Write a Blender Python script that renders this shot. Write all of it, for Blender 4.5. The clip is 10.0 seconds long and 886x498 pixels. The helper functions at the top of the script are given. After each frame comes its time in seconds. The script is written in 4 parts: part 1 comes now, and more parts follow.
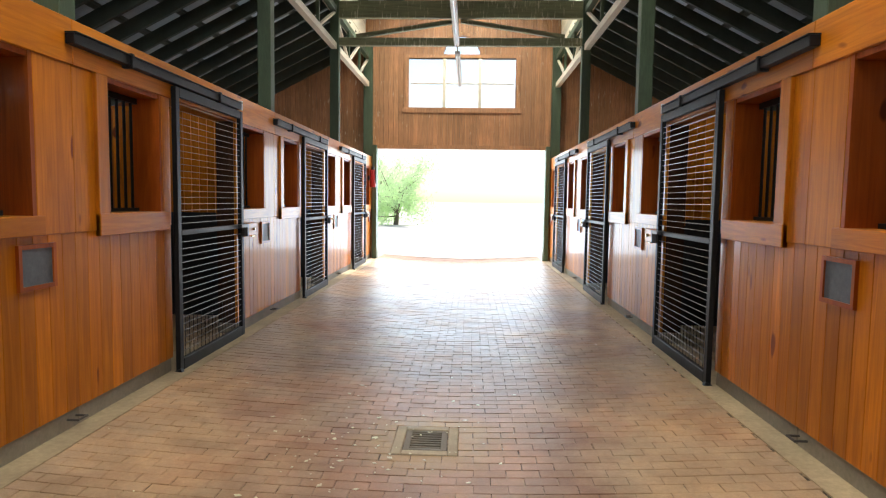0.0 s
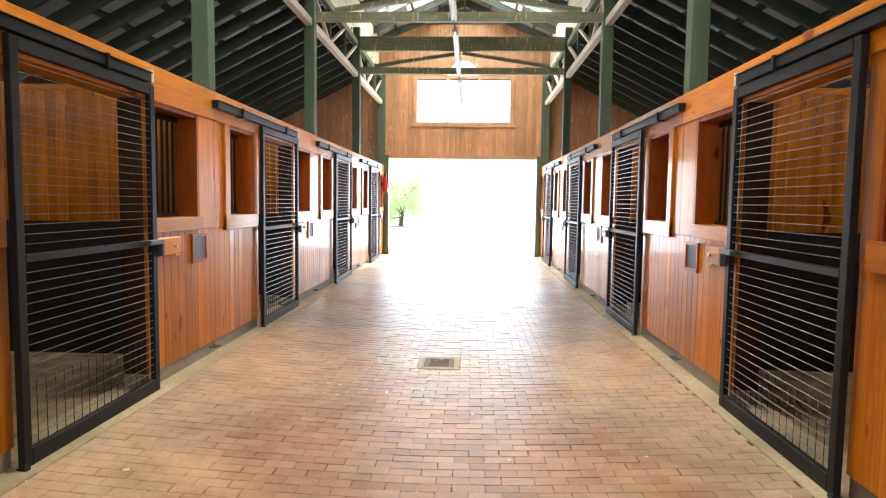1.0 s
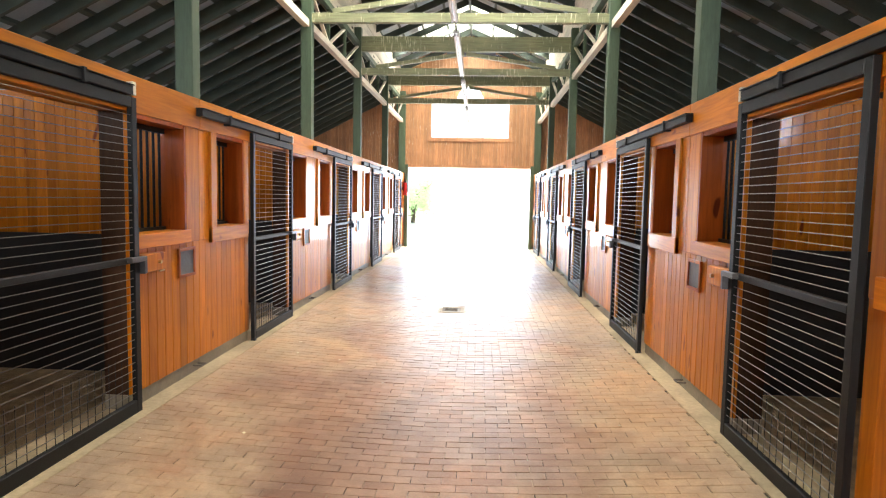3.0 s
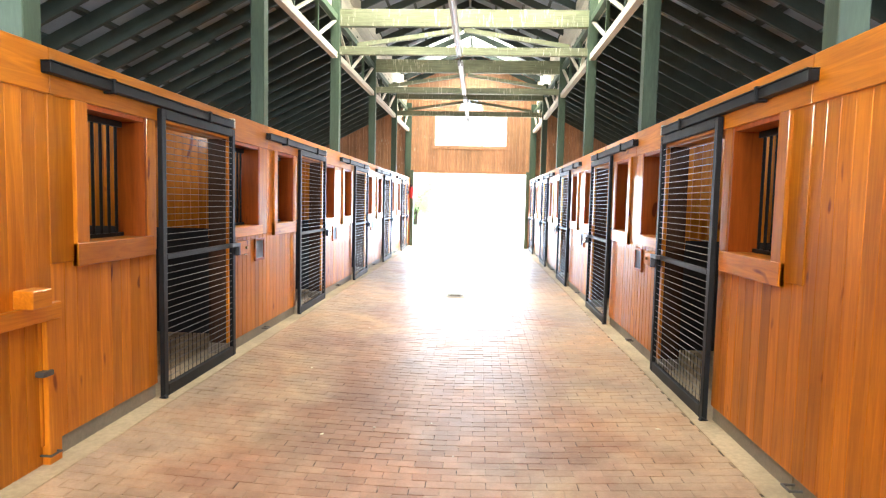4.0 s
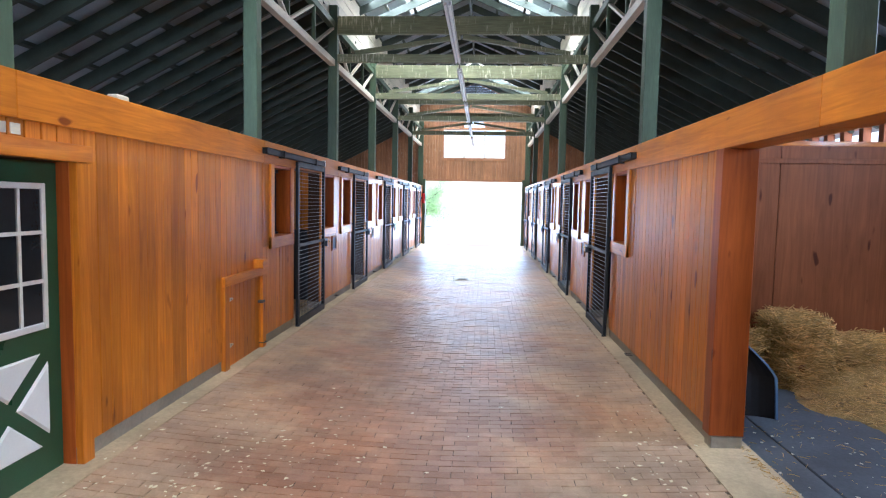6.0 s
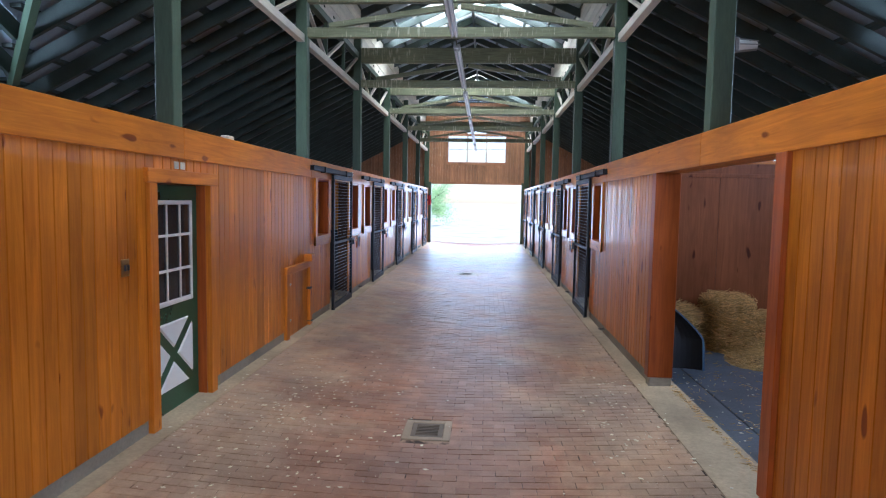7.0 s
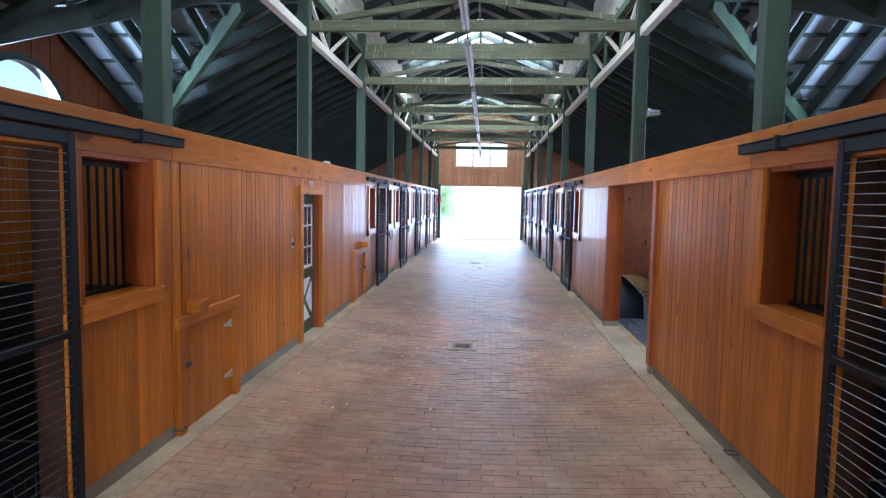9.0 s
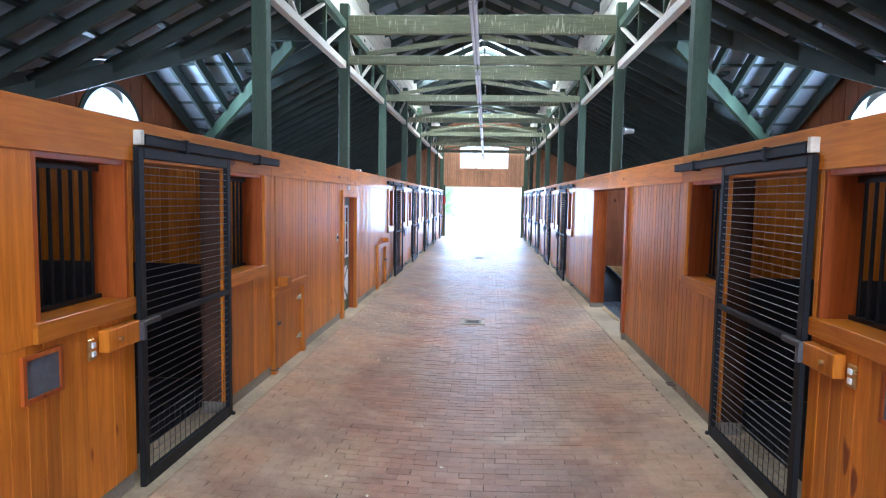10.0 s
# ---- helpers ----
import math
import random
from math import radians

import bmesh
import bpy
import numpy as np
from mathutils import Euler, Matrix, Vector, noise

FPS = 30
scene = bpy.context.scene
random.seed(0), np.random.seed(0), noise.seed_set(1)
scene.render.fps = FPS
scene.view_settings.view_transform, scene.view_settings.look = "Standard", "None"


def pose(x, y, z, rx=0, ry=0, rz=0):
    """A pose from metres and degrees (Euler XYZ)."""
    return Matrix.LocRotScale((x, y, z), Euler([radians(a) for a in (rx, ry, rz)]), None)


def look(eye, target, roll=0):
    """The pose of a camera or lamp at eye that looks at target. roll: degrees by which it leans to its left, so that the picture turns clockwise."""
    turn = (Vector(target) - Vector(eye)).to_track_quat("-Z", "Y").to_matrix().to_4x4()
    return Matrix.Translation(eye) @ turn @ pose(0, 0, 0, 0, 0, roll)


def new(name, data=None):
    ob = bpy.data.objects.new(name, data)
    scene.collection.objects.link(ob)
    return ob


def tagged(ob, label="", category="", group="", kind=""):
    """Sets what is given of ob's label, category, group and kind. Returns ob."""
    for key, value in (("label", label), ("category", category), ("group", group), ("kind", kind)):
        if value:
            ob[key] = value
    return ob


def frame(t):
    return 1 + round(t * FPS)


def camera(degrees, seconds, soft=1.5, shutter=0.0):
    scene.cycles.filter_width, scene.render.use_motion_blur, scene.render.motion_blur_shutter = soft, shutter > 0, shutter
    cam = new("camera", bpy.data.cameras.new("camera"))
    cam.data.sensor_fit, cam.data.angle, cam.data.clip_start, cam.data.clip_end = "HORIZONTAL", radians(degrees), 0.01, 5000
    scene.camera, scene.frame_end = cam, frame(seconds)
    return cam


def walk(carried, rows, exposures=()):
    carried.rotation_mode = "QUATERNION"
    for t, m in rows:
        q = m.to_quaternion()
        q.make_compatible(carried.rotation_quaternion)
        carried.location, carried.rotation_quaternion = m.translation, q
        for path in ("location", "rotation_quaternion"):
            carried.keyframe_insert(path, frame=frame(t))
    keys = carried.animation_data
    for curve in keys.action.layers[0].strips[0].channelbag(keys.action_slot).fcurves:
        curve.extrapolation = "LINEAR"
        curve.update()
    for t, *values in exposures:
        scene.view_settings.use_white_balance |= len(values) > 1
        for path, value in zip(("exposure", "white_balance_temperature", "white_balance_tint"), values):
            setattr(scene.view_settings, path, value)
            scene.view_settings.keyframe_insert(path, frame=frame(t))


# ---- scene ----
cam = camera(71.2, 10.0, soft=1.2)
PATH = [
    (0, (0.206, -0.258, 1.42), (0.124, 1.734, 1.265), 0.8),
    (0.5, (0.222, -1.265, 1.431), (0.135, 0.728, 1.279), 0.9),
    (1, (0.238, -2.227, 1.459), (0.15, -0.234, 1.309), 0.8),
    (1.5, (0.289, -3.089, 1.502), (0.19, -1.098, 1.345), 0.9),
    (2, (0.312, -3.938, 1.533), (0.211, -1.947, 1.375), 0.9),
    (2.5, (0.322, -4.767, 1.57), (0.217, -2.776, 1.413), 0.9),
    (2.7, (0.344, -5.091, 1.598), (0.233, -3.101, 1.436), 1.0),
    (4, (0.341, -7.258, 1.608), (0.229, -5.267, 1.456), 1.3),
    (4.5, (0.344, -8.17, 1.645), (0.228, -6.179, 1.491), 1.1),
    (5, (0.363, -8.957, 1.698), (0.241, -6.967, 1.544), 1.1),
    (5.5, (0.406, -9.829, 1.721), (0.283, -7.838, 1.567), 1.1),
    (6.8, (0.424, -12.118, 1.832), (0.288, -10.128, 1.686), 1.1),
    (7, (0.4, -12.461, 1.85), (0.267, -10.471, 1.696), 1.0),
    (7.5, (0.347, -13.278, 1.89), (0.215, -11.289, 1.736), 1.1),
    (8, (0.28, -13.968, 1.917), (0.146, -11.978, 1.761), 1.1),
    (8.5, (0.259, -14.734, 1.927), (0.126, -12.745, 1.766), 1.2),
    (9, (0.239, -15.6, 1.908), (0.105, -13.611, 1.75), 1.0),
    (9.5, (0.155, -16.517, 1.913), (0.02, -14.528, 1.755), 1.1),
    (10, (0.139, -17.389, 1.951), (0.004, -15.4, 1.79), 1.0),
]
EXPOSURES = [(0.0, 0.78, 6500, 10), (0.5, 1.42, 6500, 10), (1.5, 1.52, 6600, 11), (2.0, 1.24, 6600, 11), (2.5, 1.5, 6600, 12), (4.0, 2.15, 6250, 11), (4.5, 2.02, 6150, 11), (5.5, 1.5, 5550, 13),
             (7.0, 0.55, 5100, 16), (8.5, 0.65, 5000, 16), (9.5, 1.0, 4900, 14), (10.0, 1.2, 4900, 14)]
walk(cam, [(t, look(eye, target, roll)) for t, eye, target, roll in PATH], EXPOSURES)

# ---- plan ----
W = 2.04            # half width of the aisle
BAY = 3.61
MID = -7.60         # the barn is alike on both sides of this line
END = 13.85         # inner face of the far gable
OUT = 5.9           # outer walls
BACK = 2 * MID - END
POSTS = [MID - 0.05 + BAY * k for k in range(-5, 6)]
SLOPE, SIDE_TOP = 0.51, 5.18       # side roofs: deck height at the posts
RIDGE, NAVE_SLOPE = 6.62, 0.43


def side_deck(x):
    return SIDE_TOP - SLOPE * (abs(x) - W)


def nave_deck(x):
    return RIDGE - NAVE_SLOPE * abs(x)


def floor_z(x):
    return 0.095 * (min(abs(x), W) / W) ** 1.6


# ---- world, sun and large lights ----
world = bpy.data.worlds.new("sky")
scene.world = world
world.use_nodes = True
wn = world.node_tree.nodes
sky = wn.new("ShaderNodeTexSky")
sky.sky_type, sky.sun_disc = "NISHITA", False
SUN_EL, SUN_AZ = radians(52), radians(20)   # azimuth from +y towards +x
sky.sun_elevation, sky.sun_rotation = SUN_EL, SUN_AZ
world.node_tree.links.new(sky.outputs[0], wn["Background"].inputs[0])
wn["Background"].inputs[1].default_value = 0.13

sun = new("sun", bpy.data.lights.new("sun", "SUN"))
sun.data.energy, sun.data.angle, sun.data.color = 4.0, radians(0.5), (1.0, 0.95, 0.88)
sun_way = Vector((math.sin(SUN_AZ) * math.cos(SUN_EL), math.cos(SUN_AZ) * math.cos(SUN_EL), math.sin(SUN_EL)))
sun.matrix_world = look(sun_way * 60, (0, 0, 0))


def window_light(name, place, target, sx, sy, energy, color=(0.92, 0.96, 1.0)):
    lamp = new(name, bpy.data.lights.new(name, "AREA"))
    lamp.data.shape, lamp.data.size, lamp.data.size_y = "RECTANGLE", sx, sy
    lamp.data.energy, lamp.data.color = energy, color
    lamp.matrix_world = look(place, target)


window_light("daylight_far_door", (0, END + 0.3, 1.5), (0, 0, 1.2), 3.8, 2.5, 110, (0.76, 0.88, 1.0))
# Added fill at the unseen near door, aimed left to brighten the left wall.
window_light("fill_near_door", (1.2, BACK - 0.3, 1.5), (-1.9, BACK + 11, 0.7), 1.6, 2.4, 620)
# Only the last two show from the walk; the others are added for light.
SKYLIGHTS = [MID - 19.4, MID - 9.9, MID, MID + 9.9, MID + 19.4]
for y in SKYLIGHTS:
    for sx in (-1, 1):
        drop = Vector((sx * 0.64, y, nave_deck(0.64) - 0.03))
        window_light("daylight_roof", drop, drop - Vector((sx * NAVE_SLOPE, 0, 1)), 1.2, 2.9, 105, (1.0, 0.98, 0.9))
for sx in (-1, 1):
    window_light("daylight_half_round", (sx * (OUT + 0.1), MID, 3.15), (0, MID + 1.2, 1.6), 1.4, 0.7, 115, (0.8, 0.9, 1.0))
    for y0, y1 in ((BACK, MID - 3.5), (MID + 3.5, END)):
        window_light("daylight_transom", (sx * (OUT + 0.13), (y0 + y1) / 2, 2.78), (0, (y0 + y1) / 2, 1.2), y1 - y0, 0.3, 45, (0.9, 0.95, 1.0))

# ---- materials ----


def material(name):
    m = bpy.data.materials.new(name)
    m.use_nodes = True
    nt = m.node_tree
    return m, nt.nodes, nt.links, nt.nodes["Principled BSDF"]


def coords(n, l, scale, shift=True):
    tc = n.new("ShaderNodeTexCoord")
    mp = n.new("ShaderNodeMapping")
    mp.inputs["Scale"].default_value = scale
    l.new(tc.outputs["Object"], mp.inputs["Vector"])
    if shift:
        oi = n.new("ShaderNodeObjectInfo")
        mul = n.new("ShaderNodeVectorMath")
        mul.operation = "SCALE"
        mul.inputs[0].default_value = (37.0, 19.0, 53.0)
        l.new(oi.outputs["Random"], mul.inputs["Scale"])
        l.new(mul.outputs[0], mp.inputs["Location"])
    return mp.outputs[0]


def noise_tex(n, l, vec, scale, detail=4, rough=0.55, distort=0.0):
    t = n.new("ShaderNodeTexNoise")
    t.inputs["Scale"].default_value, t.inputs["Detail"].default_value = scale, detail
    t.inputs["Roughness"].default_value, t.inputs["Distortion"].default_value = rough, distort
    l.new(vec, t.inputs["Vector"])
    return t.outputs["Fac"]


def ramp(n, l, fac, stops):
    r = n.new("ShaderNodeValToRGB")
    while len(r.color_ramp.elements) < len(stops):
        r.color_ramp.elements.new(0.5)
    for e, (p, c) in zip(r.color_ramp.elements, stops):
        e.position, e.color = p, (*c, 1)
    l.new(fac, r.inputs["Fac"])
    return r.outputs["Color"]


def mix(n, l, kind, fac, a, b):
    m = n.new("ShaderNodeMix")
    m.data_type, m.blend_type = "RGBA", kind
    for value, slot in ((fac, m.inputs["Factor"]), (a, m.inputs["A"]), (b, m.inputs["B"])):
        if isinstance(value, (int, float)):
            slot.default_value = value
        elif isinstance(value, tuple):
            slot.default_value = (*value, 1)
        else:
            l.new(value, slot)
    # colour sockets of the mix node come last
    for value, index in ((a, 6), (b, 7)):
        if isinstance(value, tuple):
            m.inputs[index].default_value = (*value, 1)
        else:
            l.new(value, m.inputs[index])
    return m.outputs[2]


def bump(n, l, p, height, strength, distance=0.01):
    b = n.new("ShaderNodeBump")
    b.inputs["Strength"].default_value, b.inputs["Distance"].default_value = strength, distance
    l.new(height, b.inputs["Height"])
    l.new(b.outputs[0], p.inputs["Normal"])


def remap(n, l, fac, lo, hi):
    r = n.new("ShaderNodeMapRange")
    r.inputs["To Min"].default_value, r.inputs["To Max"].default_value = lo, hi
    l.new(fac, r.inputs["Value"])
    return r.outputs[0]


def random_gray(n, l, lo, hi, island=False):
    src = n.new("ShaderNodeNewGeometry").outputs["Random Per Island"] if island else n.new("ShaderNodeObjectInfo").outputs["Random"]
    r = n.new("ShaderNodeCombineColor")
    v = remap(n, l, src, lo, hi)
    for k in range(3):
        l.new(v, r.inputs[k])
    return r.outputs[0]


def wood(name, axis, light, dark, rough=(0.34, 0.5), coat=0.24, island=False, vary=(0.76, 1.18)):
    """Sawn timber with the grain along one axis."""
    m, n, l, p = material(name)
    sc = [9.0, 9.0, 9.0]
    sc["xyz".index(axis)] = 0.55
    vec = coords(n, l, sc)
    grain = noise_tex(n, l, vec, 2.2, 6, 0.62, 1.3)
    mid = tuple((a + b) / 2 for a, b in zip(light, dark))
    col = ramp(n, l, grain, [(0.28, dark), (0.5, mid), (0.72, light)])
    big = noise_tex(n, l, coords(n, l, (1, 1, 1)), 1.3, 3)
    tone = ramp(n, l, big, [(0.3, (0.78, 0.74, 0.7)), (0.7, (1.08, 1.08, 1.08))])
    col = mix(n, l, "MULTIPLY", 1.0, col, tone)
    col = mix(n, l, "MULTIPLY", 1.0, col, random_gray(n, l, *vary, island=island))
    sc2 = [9.0, 9.0, 9.0]
    sc2["xyz".index(axis)] = 3.2
    knot = noise_tex(n, l, coords(n, l, sc2), 1.0, 1)
    spots = ramp(n, l, knot, [(0.72, (1, 1, 1)), (0.77, (0.36, 0.22, 0.16))])
    col = mix(n, l, "MULTIPLY", 1.0, col, spots)
    l.new(col, p.inputs["Base Color"])
    l.new(remap(n, l, big, *rough), p.inputs["Roughness"])
    p.inputs["Coat Weight"].default_value, p.inputs["Coat Roughness"].default_value = coat, 0.09
    p.inputs["Specular IOR Level"].default_value = 0.2
    bump(n, l, p, grain, 0.12, 0.004)
    return m


def plain(name, base, rough=0.5, metal=0.0, spread=0.25, scale=6.0, relief=0.15, stretch=(1, 1, 1), coat=0.0, distance=0.004):
    """Paint, metal, rubber, concrete: one colour with stains and fine relief."""
    m, n, l, p = material(name)
    fine = noise_tex(n, l, coords(n, l, tuple(12 * s for s in stretch)), scale, 5, 0.65)
    big = noise_tex(n, l, coords(n, l, stretch), scale * 0.4, 4, 0.6)
    a = ramp(n, l, big, [(0.3, tuple(c * (1 - spread) for c in base)), (0.7, tuple(min(1, c * (1 + spread)) for c in base))])
    b = ramp(n, l, fine, [(0.3, (1 - spread * 0.6,) * 3), (0.7, (1.0 + spread * 0.2,) * 3)])
    l.new(mix(n, l, "MULTIPLY", 1.0, a, b), p.inputs["Base Color"])
    l.new(remap(n, l, big, max(0.05, rough - 0.12), min(1, rough + 0.12)), p.inputs["Roughness"])
    p.inputs["Metallic"].default_value, p.inputs["Coat Weight"].default_value = metal, coat
    bump(n, l, p, fine, relief, distance)
    return m


LIGHT, DARK = (0.69, 0.232, 0.010), (0.42, 0.118, 0.004)
WOOD_Z = wood("varnished_fir_upright", "z", LIGHT, DARK)
WOOD_Y = wood("varnished_fir_along", "y", LIGHT, DARK)
WOOD_X = wood("varnished_fir_across", "x", LIGHT, DARK)
# Darker than the fir; the shade of the deep reveals is in this colour.
WOOD_RED = wood("varnished_redwood_reveal_shade", "z", (0.46, 0.108, 0.012), (0.27, 0.055, 0.007))
WOOD_PARTITION = wood("partition_fir", "z", LIGHT, DARK, (0.35, 0.5), 0.1, True)
PLY = wood("brown_plywood", "z", (0.30, 0.10, 0.035), (0.19, 0.058, 0.02), (0.45, 0.6), 0.05, False, (0.9, 1.1))
CORE_DARK = wood("dark_core_wood", "z", (0.075, 0.035, 0.018), (0.04, 0.02, 0.012), (0.5, 0.7), 0.0)
GREEN = plain("weathered_green_timber", (0.062, 0.10, 0.055), 0.6, 0, 0.4, 5, 0.3, (1, 1, 0.15))
CREAM = plain("limewashed_boards", (0.62, 0.58, 0.46), 0.6, 0, 0.3, 5, 0.3, (1, 0.15, 1))
WHITE = plain("white_paint", (0.78, 0.79, 0.76), 0.45, 0, 0.06)
GREEN_DOOR = plain("dark_green_paint", (0.012, 0.075, 0.035), 0.3, 0, 0.2, coat=0.3)
ROOF_WOOD = plain("dark_green_rafters", (0.05, 0.07, 0.055), 0.6, 0, 0.3, relief=0.3)
ROOF_METAL = plain("grey_roof_sheet", (0.36, 0.42, 0.46), 0.8, 0.0, 0.2, 4, 0.1)
BLACK = plain("black_powder_coat", (0.008, 0.0085, 0.009), 0.5, 0.0, 0.3)
BLACK.node_tree.nodes["Principled BSDF"].inputs["Specular IOR Level"].default_value = 0.25
ROD = plain("bright_steel_rod", (0.22, 0.21, 0.20), 0.35, 0.9, 0.15)
STEEL = plain("galvanised_steel", (0.42, 0.42, 0.41), 0.4, 0.9, 0.2)
LATCH = plain("dark_worn_steel", (0.11, 0.11, 0.11), 0.45, 0.7, 0.3)
BRASS = plain("brass", (0.55, 0.40, 0.17), 0.3, 1.0, 0.15)
RUBBER = plain("black_rubber", (0.014, 0.015, 0.017), 0.6, 0, 0.3)
MAT = plain("blue_grey_rubber_mat", (0.105, 0.118, 0.138), 0.55, 0, 0.45, 3)
CONCRETE = plain("worn_concrete", (0.47, 0.365, 0.225), 0.7, 0, 0.35, 2.5, 0.4)
KERB = plain("grey_concrete", (0.27, 0.235, 0.18), 0.75, 0, 0.3, 3, 0.4)
IRON = plain("cast_iron", (0.09, 0.08, 0.07), 0.65, 0.3, 0.35)
GRATE = plain("worn_grate_iron", (0.17, 0.135, 0.10), 0.6, 0.2, 0.3)
RUST = plain("rusty_iron_frame", (0.42, 0.33, 0.22), 0.65, 0.1, 0.3)
BEDDING = plain("wood_shavings", (0.46, 0.33, 0.18), 0.9, 0, 0.45, 9, 1.0, distance=0.03)
HAY = plain("hay", (0.50, 0.32, 0.11), 0.9, 0, 0.6, 10, 1.0, distance=0.02)
PLASTIC = plain("blue_grey_plastic", (0.12, 0.20, 0.33), 0.35, 0, 0.1)
RED = plain("red_enamel", (0.45, 0.02, 0.02), 0.3, 0, 0.1, coat=0.5)
STRAW = wood("straw", "z", (0.92, 0.64, 0.27), (0.70, 0.44, 0.15), (0.5, 0.7), 0.0, True, (0.5, 1.2))
CHIP = plain("pale_chips", (0.86, 0.76, 0.58), 0.8, 0, 0.3)
DARK_GLASS = plain("dark_glass", (0.02, 0.025, 0.03), 0.08, 0, 0.1, relief=0.0)
GRAVEL = plain("pale_gravel", (0.62, 0.58, 0.52), 0.9, 0, 0.3, 2, 0.6)


def streaked(name, base, drop, rough, axis_scale, share=(0.60, 0.70), island=False):
    """Old timber with thin pale upright streaks of bird droppings and darker damp patches."""
    m, n, l, p = material(name)
    grain = noise_tex(n, l, coords(n, l, axis_scale), 5, 5, 0.65)
    damp = noise_tex(n, l, coords(n, l, (0.8, 0.8, 0.8)), 1.6, 4, 0.6)
    col = ramp(n, l, grain, [(0.3, tuple(c * 0.68 for c in base)), (0.7, tuple(c * 1.25 for c in base))])
    col = mix(n, l, "MULTIPLY", 1.0, col, ramp(n, l, damp, [(0.3, (0.72, 0.75, 0.70)), (0.65, (1.1, 1.1, 1.08))]))
    if island:
        col = mix(n, l, "MULTIPLY", 1.0, col, random_gray(n, l, 0.82, 1.12, island=True))
    fall = noise_tex(n, l, coords(n, l, (34, 34, 4.5)), 1.0, 3, 0.6)
    where = noise_tex(n, l, coords(n, l, (1.1, 1.1, 2.2)), 1.0, 3, 0.6)
    both = n.new("ShaderNodeMath")
    both.operation = "MULTIPLY_ADD"
    l.new(where, both.inputs[0])
    both.inputs[1].default_value = 0.45
    l.new(fall, both.inputs[2])
    mask = ramp(n, l, both.outputs[0], [(share[0] + 0.22, (0, 0, 0)), (share[1] + 0.22, (0.75, 0.75, 0.75))])
    l.new(mix(n, l, "MIX", mask, col, drop), p.inputs["Base Color"])
    l.new(remap(n, l, damp, rough - 0.1, rough + 0.12), p.inputs["Roughness"])
    bump(n, l, p, grain, 0.3, 0.004)
    return m


def leaf_material():
    m, n, l, p = material("sunlit_leaves")
    col = ramp(n, l, noise_tex(n, l, coords(n, l, (1, 1, 1)), 2.5, 3), [(0.3, (0.15, 0.205, 0.11)), (0.7, (0.25, 0.31, 0.19))])
    t = n.new("ShaderNodeBsdfTranslucent")
    add = n.new("ShaderNodeAddShader")
    l.new(col, p.inputs["Base Color"])
    l.new(mix(n, l, "MULTIPLY", 1.0, col, (2.2, 2.2, 2.0)), t.inputs["Color"])
    l.new(p.outputs[0], add.inputs[0])
    l.new(t.outputs[0], add.inputs[1])
    l.new(add.outputs[0], n["Material Output"].inputs["Surface"])
    return m


# Base lighter than GREEN: skylight falling on the ties is put into it.
GREEN_X = streaked("weathered_skylit_green_beam", (0.215, 0.225, 0.125), (0.62, 0.60, 0.42), 0.6, (0.6, 9, 9))
WOOD_GABLE = streaked("gable_cedar", (0.40, 0.195, 0.092), (0.66, 0.56, 0.43), 0.5, (9, 9, 0.6), (0.68, 0.76), True)
LEAF = leaf_material()
BARK = plain("bark", (0.13, 0.10, 0.07), 0.9, 0, 0.4, 4, 0.8, (1, 1, 0.2), distance=0.02)


def glass_material():
    m, n, l, p = material("window_glass")
    p.inputs["Base Color"].default_value = (0.97, 0.98, 0.98, 1)
    p.inputs["Roughness"].default_value, p.inputs["Transmission Weight"].default_value = 0.02, 1.0
    p.inputs["IOR"].default_value = 1.1
    return m


def translucent_material():
    m, n, l, p = material("milky_roof_panel")
    t = n.new("ShaderNodeBsdfTranslucent")
    t.inputs["Color"].default_value = (0.80, 0.80, 0.70, 1)
    l.new(t.outputs[0], n["Material Output"].inputs["Surface"])
    return m


GLASS, MILKY = glass_material(), translucent_material()


def dust_mask(n, l, pos):
    """Dust swept towards the stall fronts, with a ragged border."""
    sep = n.new("ShaderNodeSeparateXYZ")
    l.new(pos, sep.inputs[0])
    ab = n.new("ShaderNodeMath")
    ab.operation = "ABSOLUTE"
    l.new(sep.outputs[0], ab.inputs[0])
    edge = n.new("ShaderNodeMapRange")
    edge.inputs["From Min"].default_value, edge.inputs["From Max"].default_value = 0.2, 1.8
    edge.inputs["To Min"].default_value, edge.inputs["To Max"].default_value = -0.14, 0.2
    l.new(ab.outputs[0], edge.inputs["Value"])
    add = n.new("ShaderNodeMath")
    l.new(noise_tex(n, l, pos, 1.1, 6, 0.68, 0.5), add.inputs[0])
    l.new(edge.outputs[0], add.inputs[1])
    return ramp(n, l, add.outputs[0], [(0.44, (0, 0, 0)), (0.66, (0.85, 0.85, 0.85))])


